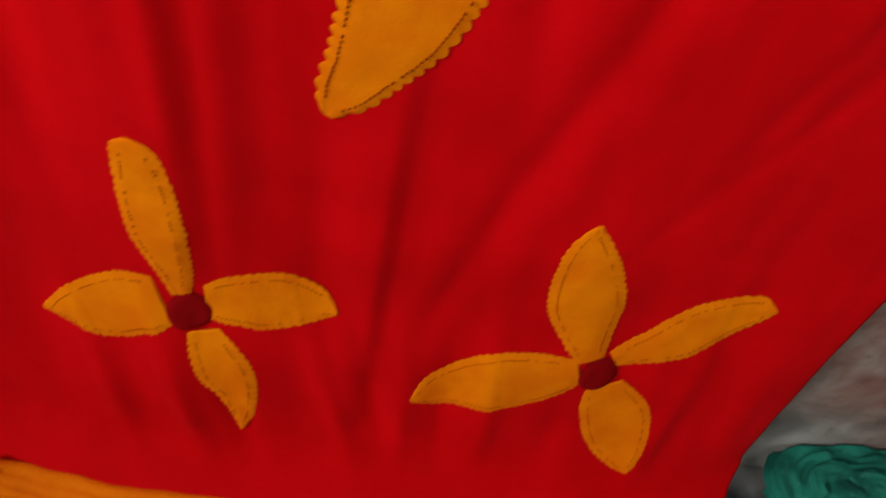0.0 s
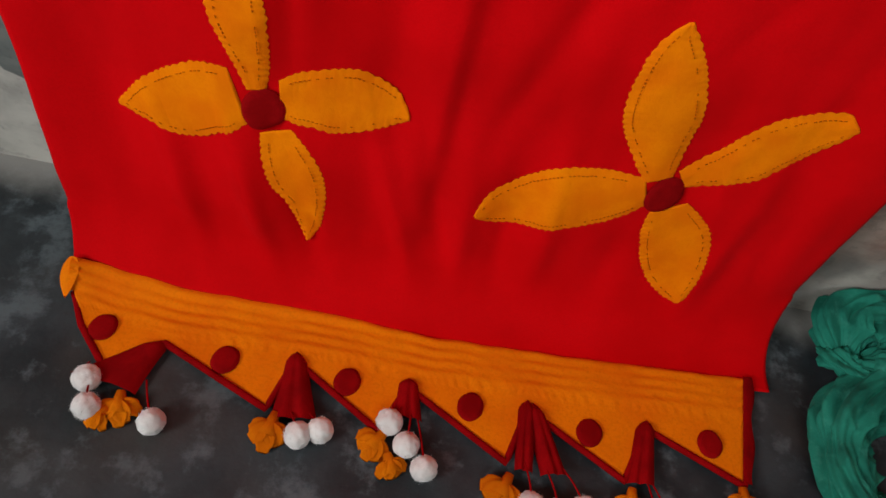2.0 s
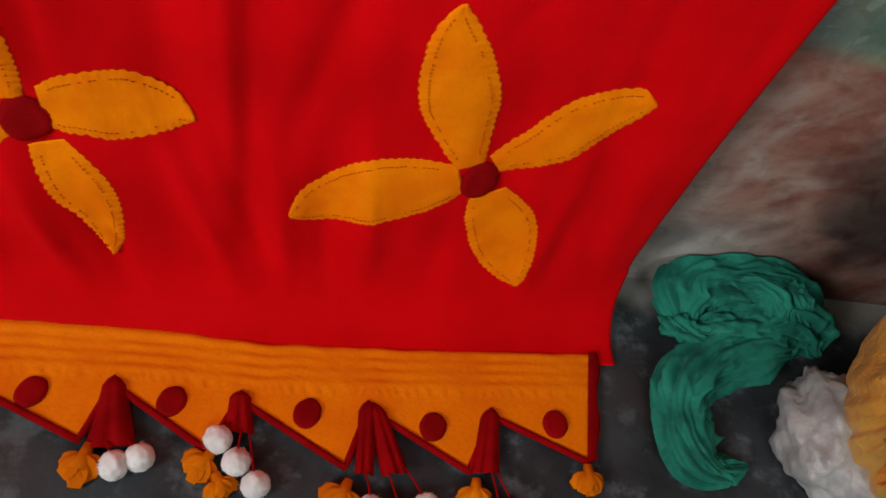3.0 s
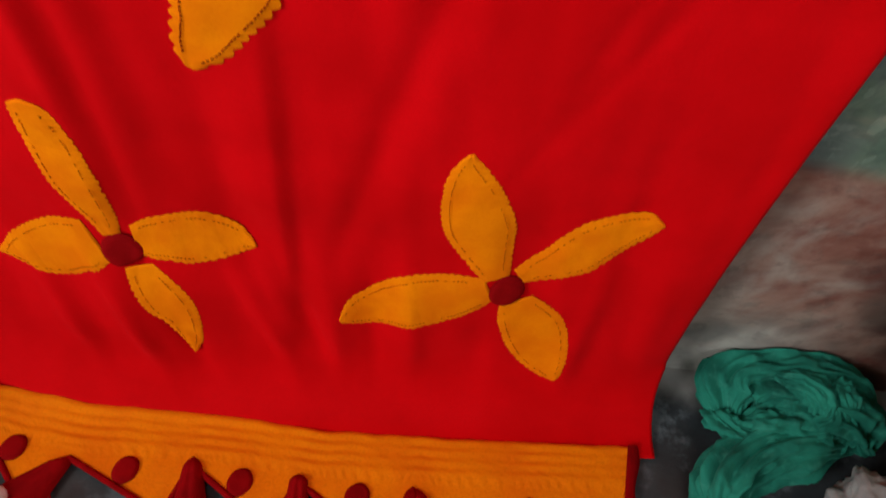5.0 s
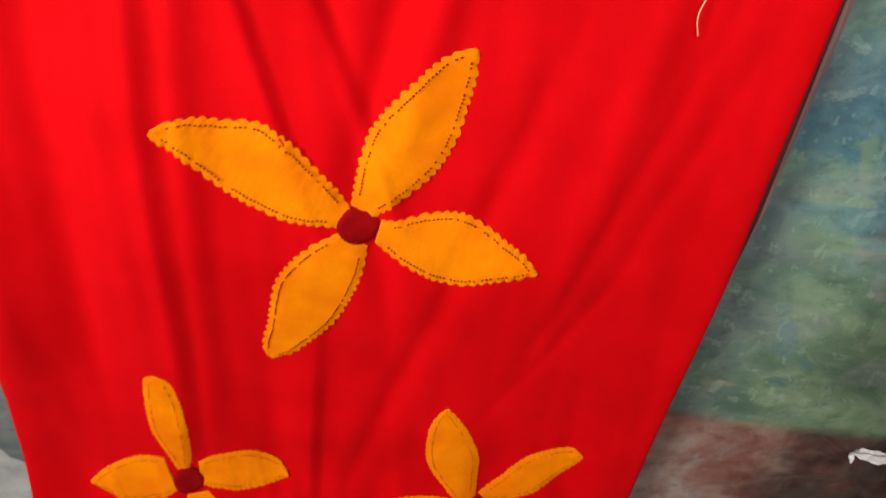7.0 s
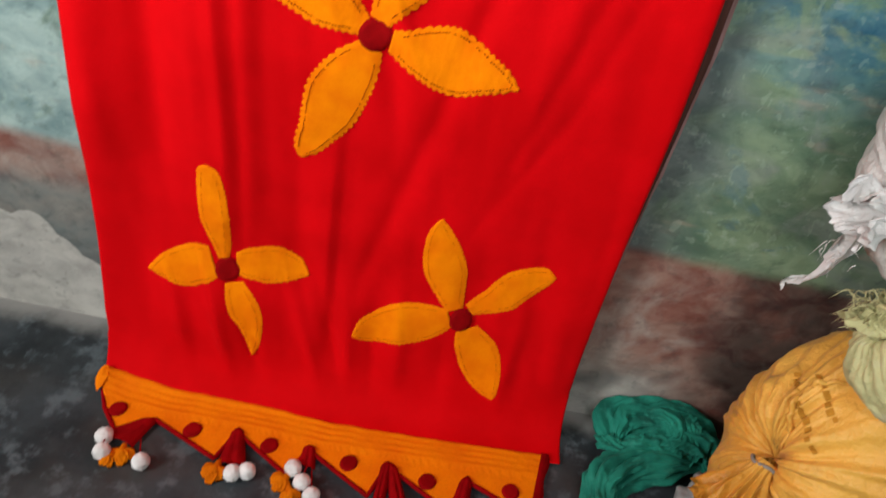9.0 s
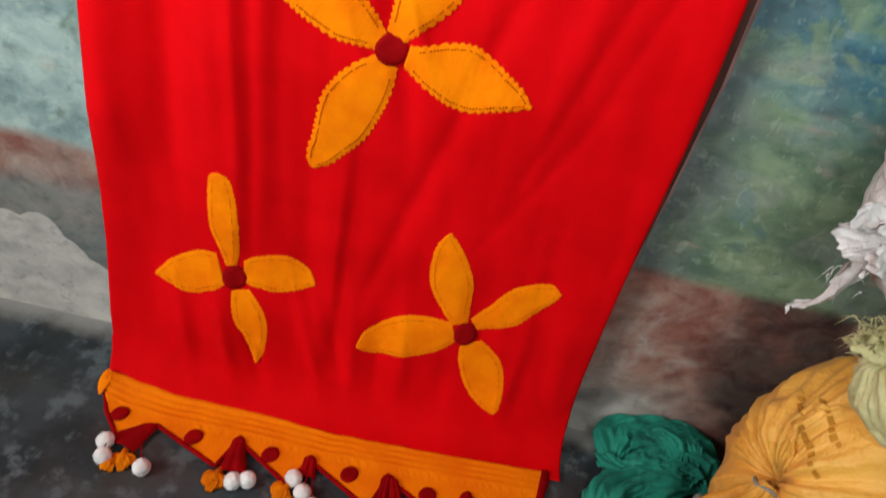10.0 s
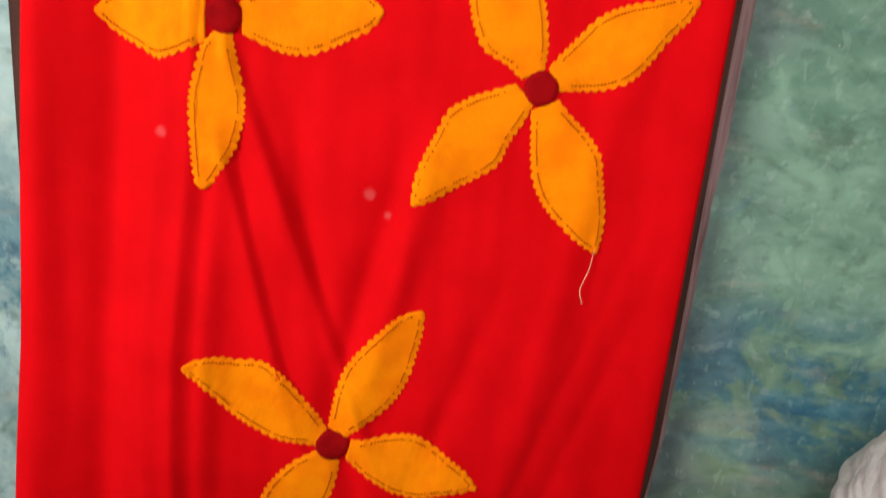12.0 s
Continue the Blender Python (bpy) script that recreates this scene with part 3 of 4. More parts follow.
flower(cloth_thing, -0.2009, 1.3548, 0.0235, (
    ((-0.1997, 1.3334), (-0.2183, 1.1266), (0.01, 0.0181, 0.0293, 0.0394, 0.0391, 0.0324, 0.0199, 0.0103), (0.0121, 0.026, 0.0285, 0.0307, 0.027, 0.0212, 0.0153, 0.0097)),
    ((-0.2234, 1.3506), (-0.3799, 1.3437), (0.0318, 0.0412, 0.0506, 0.0564, 0.0449, 0.0344, 0.0213, 0.0078), (0.0236, 0.0416, 0.0513, 0.0512, 0.0432, 0.0328, 0.0216, 0.0074)),
    ((-0.1816, 1.3558), (-0.0003, 1.3843), (0.0161, 0.0308, 0.0498, 0.0587, 0.0563, 0.0442, 0.0259, 0.009), (0.0223, 0.0348, 0.047, 0.0517, 0.0456, 0.0339, 0.0245, 0.0105)),
    ((-0.2010, 1.3760), (-0.1950, 1.5400), (0.012, 0.028, 0.040, 0.046, 0.040, 0.030, 0.018, 0.007), (0.012, 0.026, 0.034, 0.038, 0.036, 0.028, 0.016, 0.006))), 3)
flower(cloth_thing, -0.247, 0.2919, 0.0215, (
    ((-0.2539, 0.3136), (-0.2729, 0.5099), (0.0091, 0.0139, 0.0215, 0.029, 0.0284, 0.0257, 0.02, 0.0146), (0.0093, 0.0155, 0.0199, 0.0235, 0.0244, 0.0245, 0.0226, 0.0153)),
    ((-0.2676, 0.2894), (-0.4046, 0.2512), (0.0173, 0.024, 0.0288, 0.0359, 0.0327, 0.0189, 0.0126, 0.0053), (0.0487, 0.0532, 0.0534, 0.0475, 0.0404, 0.0295, 0.0148, 0.0052)),
    ((-0.2314, 0.2966), (-0.1006, 0.2986), (0.0318, 0.0422, 0.0481, 0.0535, 0.0546, 0.0444, 0.0311, 0.013), (0.0152, 0.019, 0.0207, 0.0254, 0.0227, 0.0169, 0.0092, 0.0038)),
    ((-0.2385, 0.2637), (-0.1985, 0.0995), (0.0195, 0.0298, 0.0379, 0.0402, 0.0361, 0.0275, 0.0178, 0.0064), (0.013, 0.017, 0.019, 0.0175, 0.0090, 0.0048, 0.0029, 0.0022))), 4)
flower(cloth_thing, 0.191, 0.2563, 0.0215, (
    ((0.1796, 0.2774), (0.1254, 0.4688), (0.0178, 0.0285, 0.0388, 0.0473, 0.046, 0.0381, 0.0262, 0.0108), (0.0114, 0.0161, 0.0218, 0.0285, 0.0271, 0.0212, 0.0118, 0.0043)),
    ((0.2023, 0.2785), (0.3435, 0.3800), (0.0137, 0.0191, 0.0249, 0.0371, 0.0445, 0.0411, 0.0316, 0.0207), (0.0131, 0.0196, 0.0259, 0.0316, 0.0252, 0.018, 0.0125, 0.0053)),
    ((0.1707, 0.2566), (-0.0076, 0.1805), (0.0188, 0.0296, 0.0366, 0.0377, 0.0323, 0.0286, 0.0236, 0.0116), (0.0224, 0.0355, 0.0466, 0.0548, 0.0502, 0.0406, 0.0298, 0.0111)),
    ((0.2032, 0.2350), (0.2836, 0.0776), (0.0235, 0.0339, 0.0435, 0.0452, 0.0391, 0.0301, 0.0182, 0.0093), (0.0184, 0.028, 0.0332, 0.0363, 0.0356, 0.0299, 0.0182, 0.0068))), 5)

# the orange hem, with its toothed lower rim
HEM_TOP = [(-0.476, 0.034), (-0.40, 0.018), (-0.338, 0.007), (-0.15, -0.004), (-0.03, -0.019), (0.16, -0.026), (0.409, -0.030)]
HEM_LOW = [(-0.470, -0.012), (-0.445, -0.055), (-0.402, -0.103), (-0.343, -0.068), (-0.204, -0.139), (-0.186, -0.073), (-0.070, -0.153),
           (-0.044, -0.093), (0.085, -0.177), (0.107, -0.106), (0.230, -0.186), (0.261, -0.117), (0.381, -0.178), (0.386, -0.176), (0.409, -0.036)]


def hem(parent):
    n, m = 300, 26
    verts = []
    for i in range(n):
        x = -0.474 + 0.882 * i / (n - 1)
        top = lerp(HEM_TOP, x) + 0.0018 * noise.noise(Vector((x * 30, 0, 0)))
        low = lerp(HEM_LOW, x)
        for j in range(m):
            q = j / (m - 1)
            s = top + (low - top) * q
            down = top - s
            quilt = 0.0
            if down < 0.062:
                quilt = 0.0030 * abs(math.sin(down / 0.0145 * math.pi)) + 0.0006 * noise.noise(Vector((x * 60, down * 200, 3)))
            puff = 0.0032 + quilt + 0.0016 * noise.noise(Vector((x * 14, s * 20, 1.0)))
            if j in (0, m - 1):
                puff = 0.0006
            # the free end curls up a little
            puff += 0.016 * max(0.0, (-0.43 - x) / 0.045) ** 1.6 * (1 - abs(q - 0.35))
            verts.append(cloth(x, s, puff))
    ob = part("hem", verts, grid_faces(n, m), HEM, parent, "orange quilted hem with a toothed lower rim")
    rim = []
    for a, b in zip(HEM_LOW[:-2], HEM_LOW[1:-1]):
        for k in range(10):
            rim.append(cloth(a[0] + (b[0] - a[0]) * k / 10, a[1] + (b[1] - a[1]) * k / 10 - 0.001, 0.003))
    part("piping", *tube(rim, 0.0042, 8), PIPING, ob, "dark crimson piping")
    side = [cloth(0.409 - 0.022 * k / 20, -0.030 - 0.148 * k / 20, 0.003) for k in range(21)]
    strip = []
    for k, p in enumerate(side):
        wide = 0.014 + 0.003 * math.sin(k * 0.6)
        strip += [p + Vector((-0.007, 0, 0.003)), p + Vector((wide * 0.35, 0, 0.004)), p + Vector((wide * 0.8, 0, -0.005))]
    part("side_binding", strip, grid_faces(21, 3), PIPING, ob, "dark crimson binding")
    curl = []
    for k in range(15):
        q = k / 14
        c = cloth(-0.476, 0.030 - 0.055 * q, 0.012)
        for j in range(9):
            a = math.pi * (0.1 + 1.1 * j / 8)
            r = 0.011 * math.sin(math.pi * (0.15 + 0.8 * q))
            curl.append(c + Vector((-r * 1.3 * math.sin(a) + 0.003, -r * 0.4 * math.cos(a), -r * math.cos(a))))
    part("turned_corner", curl, grid_faces(15, 9), HEM, ob)
    for k, (x, s) in enumerate(((-0.419, -0.057), (-0.267, -0.083), (-0.118, -0.096), (0.036, -0.112), (0.187, -0.131), (0.344, -0.130))):
        disc("dot", ob, x, s, 0.0168, DOT, 0.0075, 20 + k, 1.12)
    return ob


hem_band = hem(cloth_thing)


def flap(parent, corners, seed):
    """A small gathered crimson flap that hangs from a notch on to the floor."""
    apex, left, right = [Vector(c) for c in corners]
    n, m = 20, 17
    apex = apex + Vector((0, 0.007))
    neck = 0.024
    verts = []
    for i in range(n):
        q = i / (n - 1)
        mid = apex.lerp((left + right) / 2, q)
        wide = (neck + ((right - left).x - neck) * q ** 1.2) * min(1.0, 0.05 + math.sqrt(q / 0.16))
        for j in range(m):
            k = j / (m - 1)
            p = mid + Vector((wide * (k - 0.5), (right.y - left.y) * (k - 0.5) * q))
            lift = 0.0015 + 0.0125 * math.sin(k * math.pi) ** 0.55 * min(1.0, 0.35 + 4 * q)
            lift -= 0.0055 * math.exp(-((k - 0.5 - 0.12 * math.sin(seed * 9)) / 0.11) ** 2) * q
            verts.append(cloth(p.x, p.y, lift))
    return part("flap", verts, grid_faces(n, m), PIPING, parent, "dark crimson gathered flap")


for k, c in enumerate((
        ((-0.346, -0.074), (-0.432, -0.118), (-0.352, -0.138)),
        ((-0.186, -0.070), (-0.196, -0.152), (-0.142, -0.150)),
        ((-0.044, -0.090), (-0.056, -0.135), (-0.020, -0.138)),
        ((0.107, -0.103), (0.096, -0.186), (0.118, -0.190)),
        ((0.113, -0.106), (0.128, -0.190), (0.160, -0.188)),
        ((0.261, -0.114), (0.232, -0.190), (0.268, -0.192)))):
    flap(hem_band, c, k * 0.37)


def pompom_mesh(seed, r=0.0158):
    rnd = random.Random(seed)
    bm = bmesh.new()
    bmesh.ops.create_icosphere(bm, subdivisions=4, radius=r)
    for v in bm.verts:
        v.co *= 1 + 0.10 * noise.noise(v.co * 130 + Vector((seed, 0, 0))) + 0.06 * noise.noise(v.co * 420 + Vector((seed, 3, 0)))
        v.co.z *= 0.93
    for k in range(320):
        d = Vector((rnd.gauss(0, 1), rnd.gauss(0, 1), rnd.gauss(0, 1))).normalized()
        side = d.orthogonal().normalized() * 0.00035
        tip = d * r * rnd.uniform(1.02, 1.13) + Vector((rnd.gauss(0, 1), rnd.gauss(0, 1), rnd.gauss(0, 1))) * 0.0006
        base = d * r * 0.9
        bm.faces.new([bm.verts.new(p) for p in (base + side, base - side, tip)])
    me = bpy.data.meshes.new("pompom")
    bm.to_mesh(me)
    bm.free()
    me.materials.append(WOOL)
    me.shade_smooth()
    return me


def cord(parent, points):
    part("string", *tube(smooth_path(points, 6), 0.0012, 6), PIPING, parent)


POMS = [pompom_mesh(k) for k in (1, 2, 3, 4)]
for k, (x, y, sx, ss) in enumerate((
        (-0.408, 0.193, -0.415, -0.105), (-0.395, 0.161, -0.405, -0.115), (-0.321, 0.156, -0.345, -0.120),
        (-0.160, 0.170, -0.175, -0.140), (-0.136, 0.180, -0.155, -0.140),
        (-0.059, 0.205, -0.045, -0.120), (-0.035, 0.181, -0.035, -0.125), (-0.011, 0.157, -0.028, -0.130),
        (0.116, 0.138, 0.105, -0.17), (0.148, 0.134, 0.130, -0.175), (0.178, 0.143, 0.150, -0.175),
        (0.262, 0.136, 0.255, -0.18), (0.283, 0.128, 0.262, -0.185))):
    p = new("pompom", POMS[k % 4])
    p.parent = hem_band
    p.location = (x, y, 0.0155)
    p.rotation_euler = (k * 1.1, k * 0.7, k * 2.3)
    tagged(p, "fluffy white wool pompom")
    start = cloth(sx, ss, 0.006)
    cord(hem_band, [start, start.lerp(Vector((x, y, 0.02)), 0.5) + Vector((0, 0, 0.006)), Vector((x, y, 0.022))])


def tassel(parent, x, y, seed, size=1.0, heading=-90.0):
    """A limp orange felt blossom: a short neck and four to five rounded lobes spread on the floor."""
    rnd = random.Random(seed)
    pieces = []
    lobes = 5
    head = radians(heading)
    hub = Vector((x, y, 0.010)) - Vector((math.cos(head), math.sin(head), 0)) * 0.013 * size
    pieces.append(tube([hub - Vector((math.cos(head), math.sin(head), 0)) * 0.014 * size + Vector((0, 0, 0.002)), hub, hub + Vector((math.cos(head), math.sin(head), -0.1)) * 0.012], lambda q: 0.005 + 0.006 * q * size, 10))
    for k in range(lobes):
        a = head + radians(-62 + 124 * k / (lobes - 1) + rnd.uniform(-9, 9))
        long = size * rnd.uniform(0.021, 0.029)
        n, m = 9, 9
        v = []
        for i in range(n):
            q = i / (n - 1)
            wide = size * (0.0045 + 0.0060 * math.sin(q * 2.4)) * (1 if q < 0.85 else 0.75)
            c = hub + Vector((math.cos(a), math.sin(a), 0)) * long * q
            c.z = max(0.0035, 0.012 - 0.008 * q + 0.004 * math.sin(q * 3.1)) + 0.002 * (k % 2)
            for j in range(m):
                b = 2 * math.pi * j / m
                v.append(c + Vector((-math.sin(a), math.cos(a), 0)) * wide * math.cos(b) + Vector((0, 0, 0.0030 * math.sin(b) + 0.0022 * math.cos(b * 2))))
        pieces.append((v, grid_faces(n, m, True) + [tuple(range(n * m - m, n * m))]))
    return part("tassel", *joined(*pieces), TASSEL, parent, "limp orange felt blossom tassel")


for k, (x, y, size, heading) in enumerate(((-0.362, 0.160, 1.0, -80), (-0.385, 0.150, 0.7, -130), (-0.195, 0.163, 1.15, -98), (-0.075, 0.172, 0.95, -120), (-0.045, 0.150, 0.8, -60),
                                           (0.080, 0.142, 1.1, -110), (0.236, 0.152, 1.0, -95), (0.380, 0.178, 0.95, -88))):
    tassel(hem_band, x, y, 40 + k, size, heading)

cord_path = [cloth(0.325, 1.101, 0.003), cloth(0.322, 1.072, 0.005), cloth(0.313, 1.042, 0.006), cloth(0.319, 1.020, 0.006)]
part("loose_thread", *tube(smooth_path(cord_path, 8), 0.0008, 6), PALE_THREAD, cloth_thing, "pale loose thread")


# ---------------- the board behind the cloth ----------------
BOARD_SIDE = [(0.0, 0.42), (0.6, 0.471), (0.8, 0.485), (0.95, 0.488), (1.1, 0.490), (1.3, 0.493), (1.5, 0.497), (1.8, 0.502)]


def board():
    root = thing("wooden_board", "dark brown wooden board with a worn edge, standing against the wall", "board")
    def side(z, right):
        return lerp(BOARD_SIDE, z) if right else -0.472 - 0.065 * z
    def strip_width(z):
        return lerp([(0.0, 0.004), (0.8, 0.006), (1.4, 0.019), (1.8, 0.021)], z)
    rows = [k * 0.02 for k in range(86)]
    v = []
    for z in rows:
        a, b = side(z, False), side(z, True) - strip_width(z) - 0.0005
        v += [(a, 0.474, z), (b, 0.474, z), (b, 0.492, z), (a, 0.492, z)]
    f = grid_faces(len(rows), 4, True) + [(0, 1, 2, 3), tuple(range(len(v) - 4, len(v)))[::-1]]
    part("panel", v, f, WOOD, root, smooth=False)
    v = []
    for z in rows:
        b = side(z, True)
        w = 0.004 * noise.noise(Vector((z * 9, 0, 0))) + 0.002 * noise.noise(Vector((z * 31, 4, 0)))
        v += [(b - strip_width(z), 0.477, z), (b + w, 0.480, z), (b + w, 0.497, z), (b - strip_width(z), 0.497, z)]
    part("edge_strip", v, grid_faces(len(rows), 4, True) + [(0, 1, 2, 3), tuple(range(len(v) - 4, len(v)))[::-1]], WOOD_EDGE, root, "worn pinkish brown wooden strip", smooth=False)
    return root


board()


# ---------------- sacks ----------------
def sack_skin(centre, radii, pole, seed, pleats=26, depth=0.09, reach=1.0):
    """The skin of a full sack, gathered into pleats towards its tied mouth: a function of the direction from its middle."""
    turn = Vector(pole).to_track_quat("Z", "Y")
    rnd = random.Random(seed)
    phase = [rnd.uniform(0, 6.28) for _ in range(4)]

    def skin(d, proud=0.0):
        th, ph = math.acos(max(-1.0, min(1.0, d.z))), math.atan2(d.y, d.x)
        wob = ph + 0.12 * math.sin(2 * ph + phase[0]) + 0.10 * math.sin(5 * ph + phase[1]) + 0.07 * math.sin(th * 3 + phase[2])
        near_mouth = math.exp(-(th / reach) ** 1.3)
        ray = Vector((math.cos(wob), math.sin(wob), 0))
        fold = (1 - abs(math.sin(wob * pleats / 2))) * 0.45 + 0.3 * math.sin(wob * round(pleats * 0.37) + phase[3])
        fold += 0.9 * noise.noise(ray * pleats * 0.22 + Vector((0, 0, th * 0.8 + seed))) + 0.5 * (0.5 - abs(noise.noise(ray * pleats * 0.5 + Vector((0, 0, th * 1.6 + seed)))))
        r = 1 - depth * near_mouth * fold - 0.20 * math.exp(-(th / 0.18) ** 2) + proud
        r += 0.05 * noise.noise(d * 2.1 + Vector((seed, 0, 0))) + 0.022 * noise.noise(d * 6 + Vector((seed, 1, 0)))
        r += 0.016 * (0.35 - abs(noise.noise(d * 5 + Vector((seed, 3, 0))))) + 0.010 * (0.35 - abs(noise.noise(d * 12 + Vector((seed, 2, 0)))))
        w = turn @ d
        p = Vector(centre) + Vector((w.x * radii[0], w.y * radii[1], w.z * radii[2])) * r
        p.z = max(p.z, 0.003 + 0.004 * (1 + noise.noise(d * 5)))
        p.y = min(p.y, 0.494)
        return p

    return skin, turn


def sack_body(centre, radii, pole, seed, pleats=26, depth=0.09, reach=1.0):
    skin, turn = sack_skin(centre, radii, pole, seed, pleats, depth, reach)
    n, m = 90, 260
    verts = []
    for i in range(n):
        th = math.pi * (0.004 + 0.992 * (i / (n - 1)) ** 1.1)
        for j in range(m):
            ph = 2 * math.pi * j / m
            verts.append(skin(Vector((math.sin(th) * math.cos(ph), math.sin(th) * math.sin(ph), math.cos(th)))))
    return verts, grid_faces(n, m, True)


def print_bars(centre, radii, pole, seed, pleats, depth, reach, rows):
    """Rows of faded print on a sack: short bars that follow its skin between two directions."""
    skin, turn = sack_skin(centre, radii, pole, seed, pleats, depth, reach)
    back = turn.inverted()
    rnd = random.Random(seed)
    verts, faces = [], []
    for a, b, count, tall in rows:
        a, b = Vector(a).normalized(), Vector(b).normalized()
        along = (b - a).normalized()
        for k in range(count):
            c = a.lerp(b, (k + 0.5) / count).normalized()
            side = c.cross(along).normalized()
            long = (b - a).length / count * 0.36
            shapes = [(rnd.uniform(-0.2, 0.2) * long, tall * rnd.uniform(-0.12, 0.12), long * rnd.uniform(0.75, 1.1), tall * rnd.uniform(0.16, 0.30))]
            for u, v, hu, hv in shapes:
                base = len(verts)
                for i in range(3):
                    for j in range(3):
                        d = (c + along * (u + hu * (i - 1)) + side * (v + hv * (j - 1))).normalized()
                        verts.append(skin(back @ d, 0.007))
                faces += grid_faces(3, 3, False, base)
    return verts, faces


def frayed(place, heading, count, long, spread, seed):
    """Loose woven threads that stick out of a sack's mouth."""
    rnd = random.Random(seed)
    pieces = []
    ahead = Vector(heading).normalized()
    for k in range(count):
        o = Vector((rnd.gauss(0, 1), rnd.gauss(0, 1), rnd.gauss(0, 1)))
        start = Vector(place) + o * spread
        d = (ahead + Vector((rnd.gauss(0, 0.5), rnd.gauss(0, 0.5), rnd.gauss(0, 0.5)))).normalized()
        reach = long * rnd.uniform(0.4, 1.1)
        mid = start + d * reach * 0.6 + Vector((0, 0, 0.004))
        pieces.append(tube([start, mid, start + d * reach + Vector((rnd.gauss(0, 0.006), 0, -0.012 * rnd.random()))], lambda q: 0.0011 * (1.1 - q), 4))
    return joined(*pieces)


def mouth(start, heading, length, r0, r1, seed, ruffles=9, rough=1.0):
    """The loose mouth of a sack beyond its tie: a crumpled, flaring frill."""
    ahead = Vector(heading).normalized()
    side = ahead.orthogonal().normalized()
    up = ahead.cross(side)
    n, m = 34, 170
    verts = []
    for i in range(n):
        q = i / (n - 1)
        for j in range(m):
            a = 2 * math.pi * j / m
            ray = Vector((math.cos(a), math.sin(a), 0))
            ruff = math.sin(a * ruffles + seed + 0.8 * math.sin(a * 2)) * 0.28 * q ** 0.7 + 0.7 * noise.noise(ray * 1.6 + Vector((0, 0, q * 1.5 + seed))) * q
            ruff += rough * (0.5 * noise.noise(ray * 4.5 + Vector((0, 0, q * 3 + seed))) + 0.25 * noise.noise(ray * 9 + Vector((0, 0, q * 6 + seed)))) * q
            r = (r0 + (r1 - r0) * q ** 0.8) * (1 + ruff)
            far = length * q * (1 + (0.45 * noise.noise(ray * 2 + Vector((0, 0, seed + 9))) + 0.25 * noise.noise(ray * 8 + Vector((0, 0, seed + 4)))) * q)
            bend = 0.012 * noise.noise(Vector((q * 3, seed, 0))) * q
            p = Vector(start) + ahead * far + side * (math.cos(a) * r + bend) + up * math.sin(a) * r * 0.8
            p.z = max(p.z, 0.004)
            p.y = min(p.y, 0.492)
            verts.append(p)
    return verts, grid_faces(n, m, True)


def ring(place, heading, r, thick):
    ahead = Vector(heading).normalized()
    side = ahead.orthogonal().normalized()
    up = ahead.cross(side)
    return tube([Vector(place) + side * r * math.cos(a) + up * r * math.sin(a) + ahead * 0.003 * math.sin(3 * a) for a in np.linspace(0, 2 * math.pi, 30)], thick, 7)


def strip(points, wide, seed, thick=0.001):
    """A torn, crumpled ribbon of sacking that tapers to a point."""
    path = smooth_path(points, 12)
    verts = []
    cols = 9
    for i, p in enumerate(path):
        q = i / (len(path) - 1)
        w = wide * (1 - 0.92 * q ** 0.7) * (1 + 0.55 * noise.noise(Vector((q * 6, seed, 0))))
        tilt = Vector((0.45, -0.25, 0.85)).normalized()
        for j in range(cols):
            k = j / (cols - 1) - 0.5
            ragged = 1 + (0.5 * noise.noise(Vector((q * 14, seed + k * 40, 2))) if j in (0, cols - 1) else 0)
            verts.append(p + tilt * w * k * 2 * ragged + Vector((0, -0.012 * (1 - q) * math.cos(k * 9 + q * 7) - 0.006 * noise.noise(Vector((k * 4, q * 9, seed))), 0)))
    return verts, grid_faces(len(path), cols)


YC, YR = Vector((0.868, 0.222, 0.254)), (0.222, 0.194, 0.267)
YPOLE = Vector((-0.91, -0.25, 0.24)).normalized()
yellow = thing("yellow_sack", "full ochre woven sack with faded print, tied, on the floor", "sack")
YSKIN = (YC, YR, YPOLE, 3, 34, 0.075, 1.25)
part("body", *sack_body(*YSKIN), YELLOW, yellow)
knot = YC + Vector((YPOLE.x * YR[0], YPOLE.y * YR[1], YPOLE.z * YR[2])) * 0.86
lean = Vector((-0.42, -0.42, -0.68))
part("mouth", *mouth(knot + Vector((-0.004, -0.012, 0.0)), lean, 0.115, 0.018, 0.060, 2.0, 13, 0.6), YELLOW, yellow)
part("tie", *ring(knot + Vector((-0.004, -0.012, 0.0)) + lean * 0.010, lean, 0.0225, 0.0030), TIE, yellow, "grey cord tie")
bars = print_bars(*YSKIN, (
    ((-0.740, 0.205, 0.641), (-0.721, -0.484, 0.496), 11, 0.075),
    ((-0.675, 0.06, 0.735), (-0.643, -0.385, 0.662), 7, 0.075)))
seam_skin, seam_turn = sack_skin(*YSKIN)
seam_back = seam_turn.inverted()
seam = smooth_path([(-0.90, -0.30, 0.34), (-0.83, -0.22, 0.52), (-0.743, -0.06, 0.665), (-0.68, -0.09, 0.73), (-0.55, -0.14, 0.82)], 10)
part("folded_seam", *tube([seam_skin(seam_back @ d.normalized(), 0.010) for d in seam], lambda q: 0.0022 + 0.0028 * math.sin(q * 3.1), 8), YELLOW, yellow)
part("print", *bars, INK, yellow, "faded brown print", smooth=False)

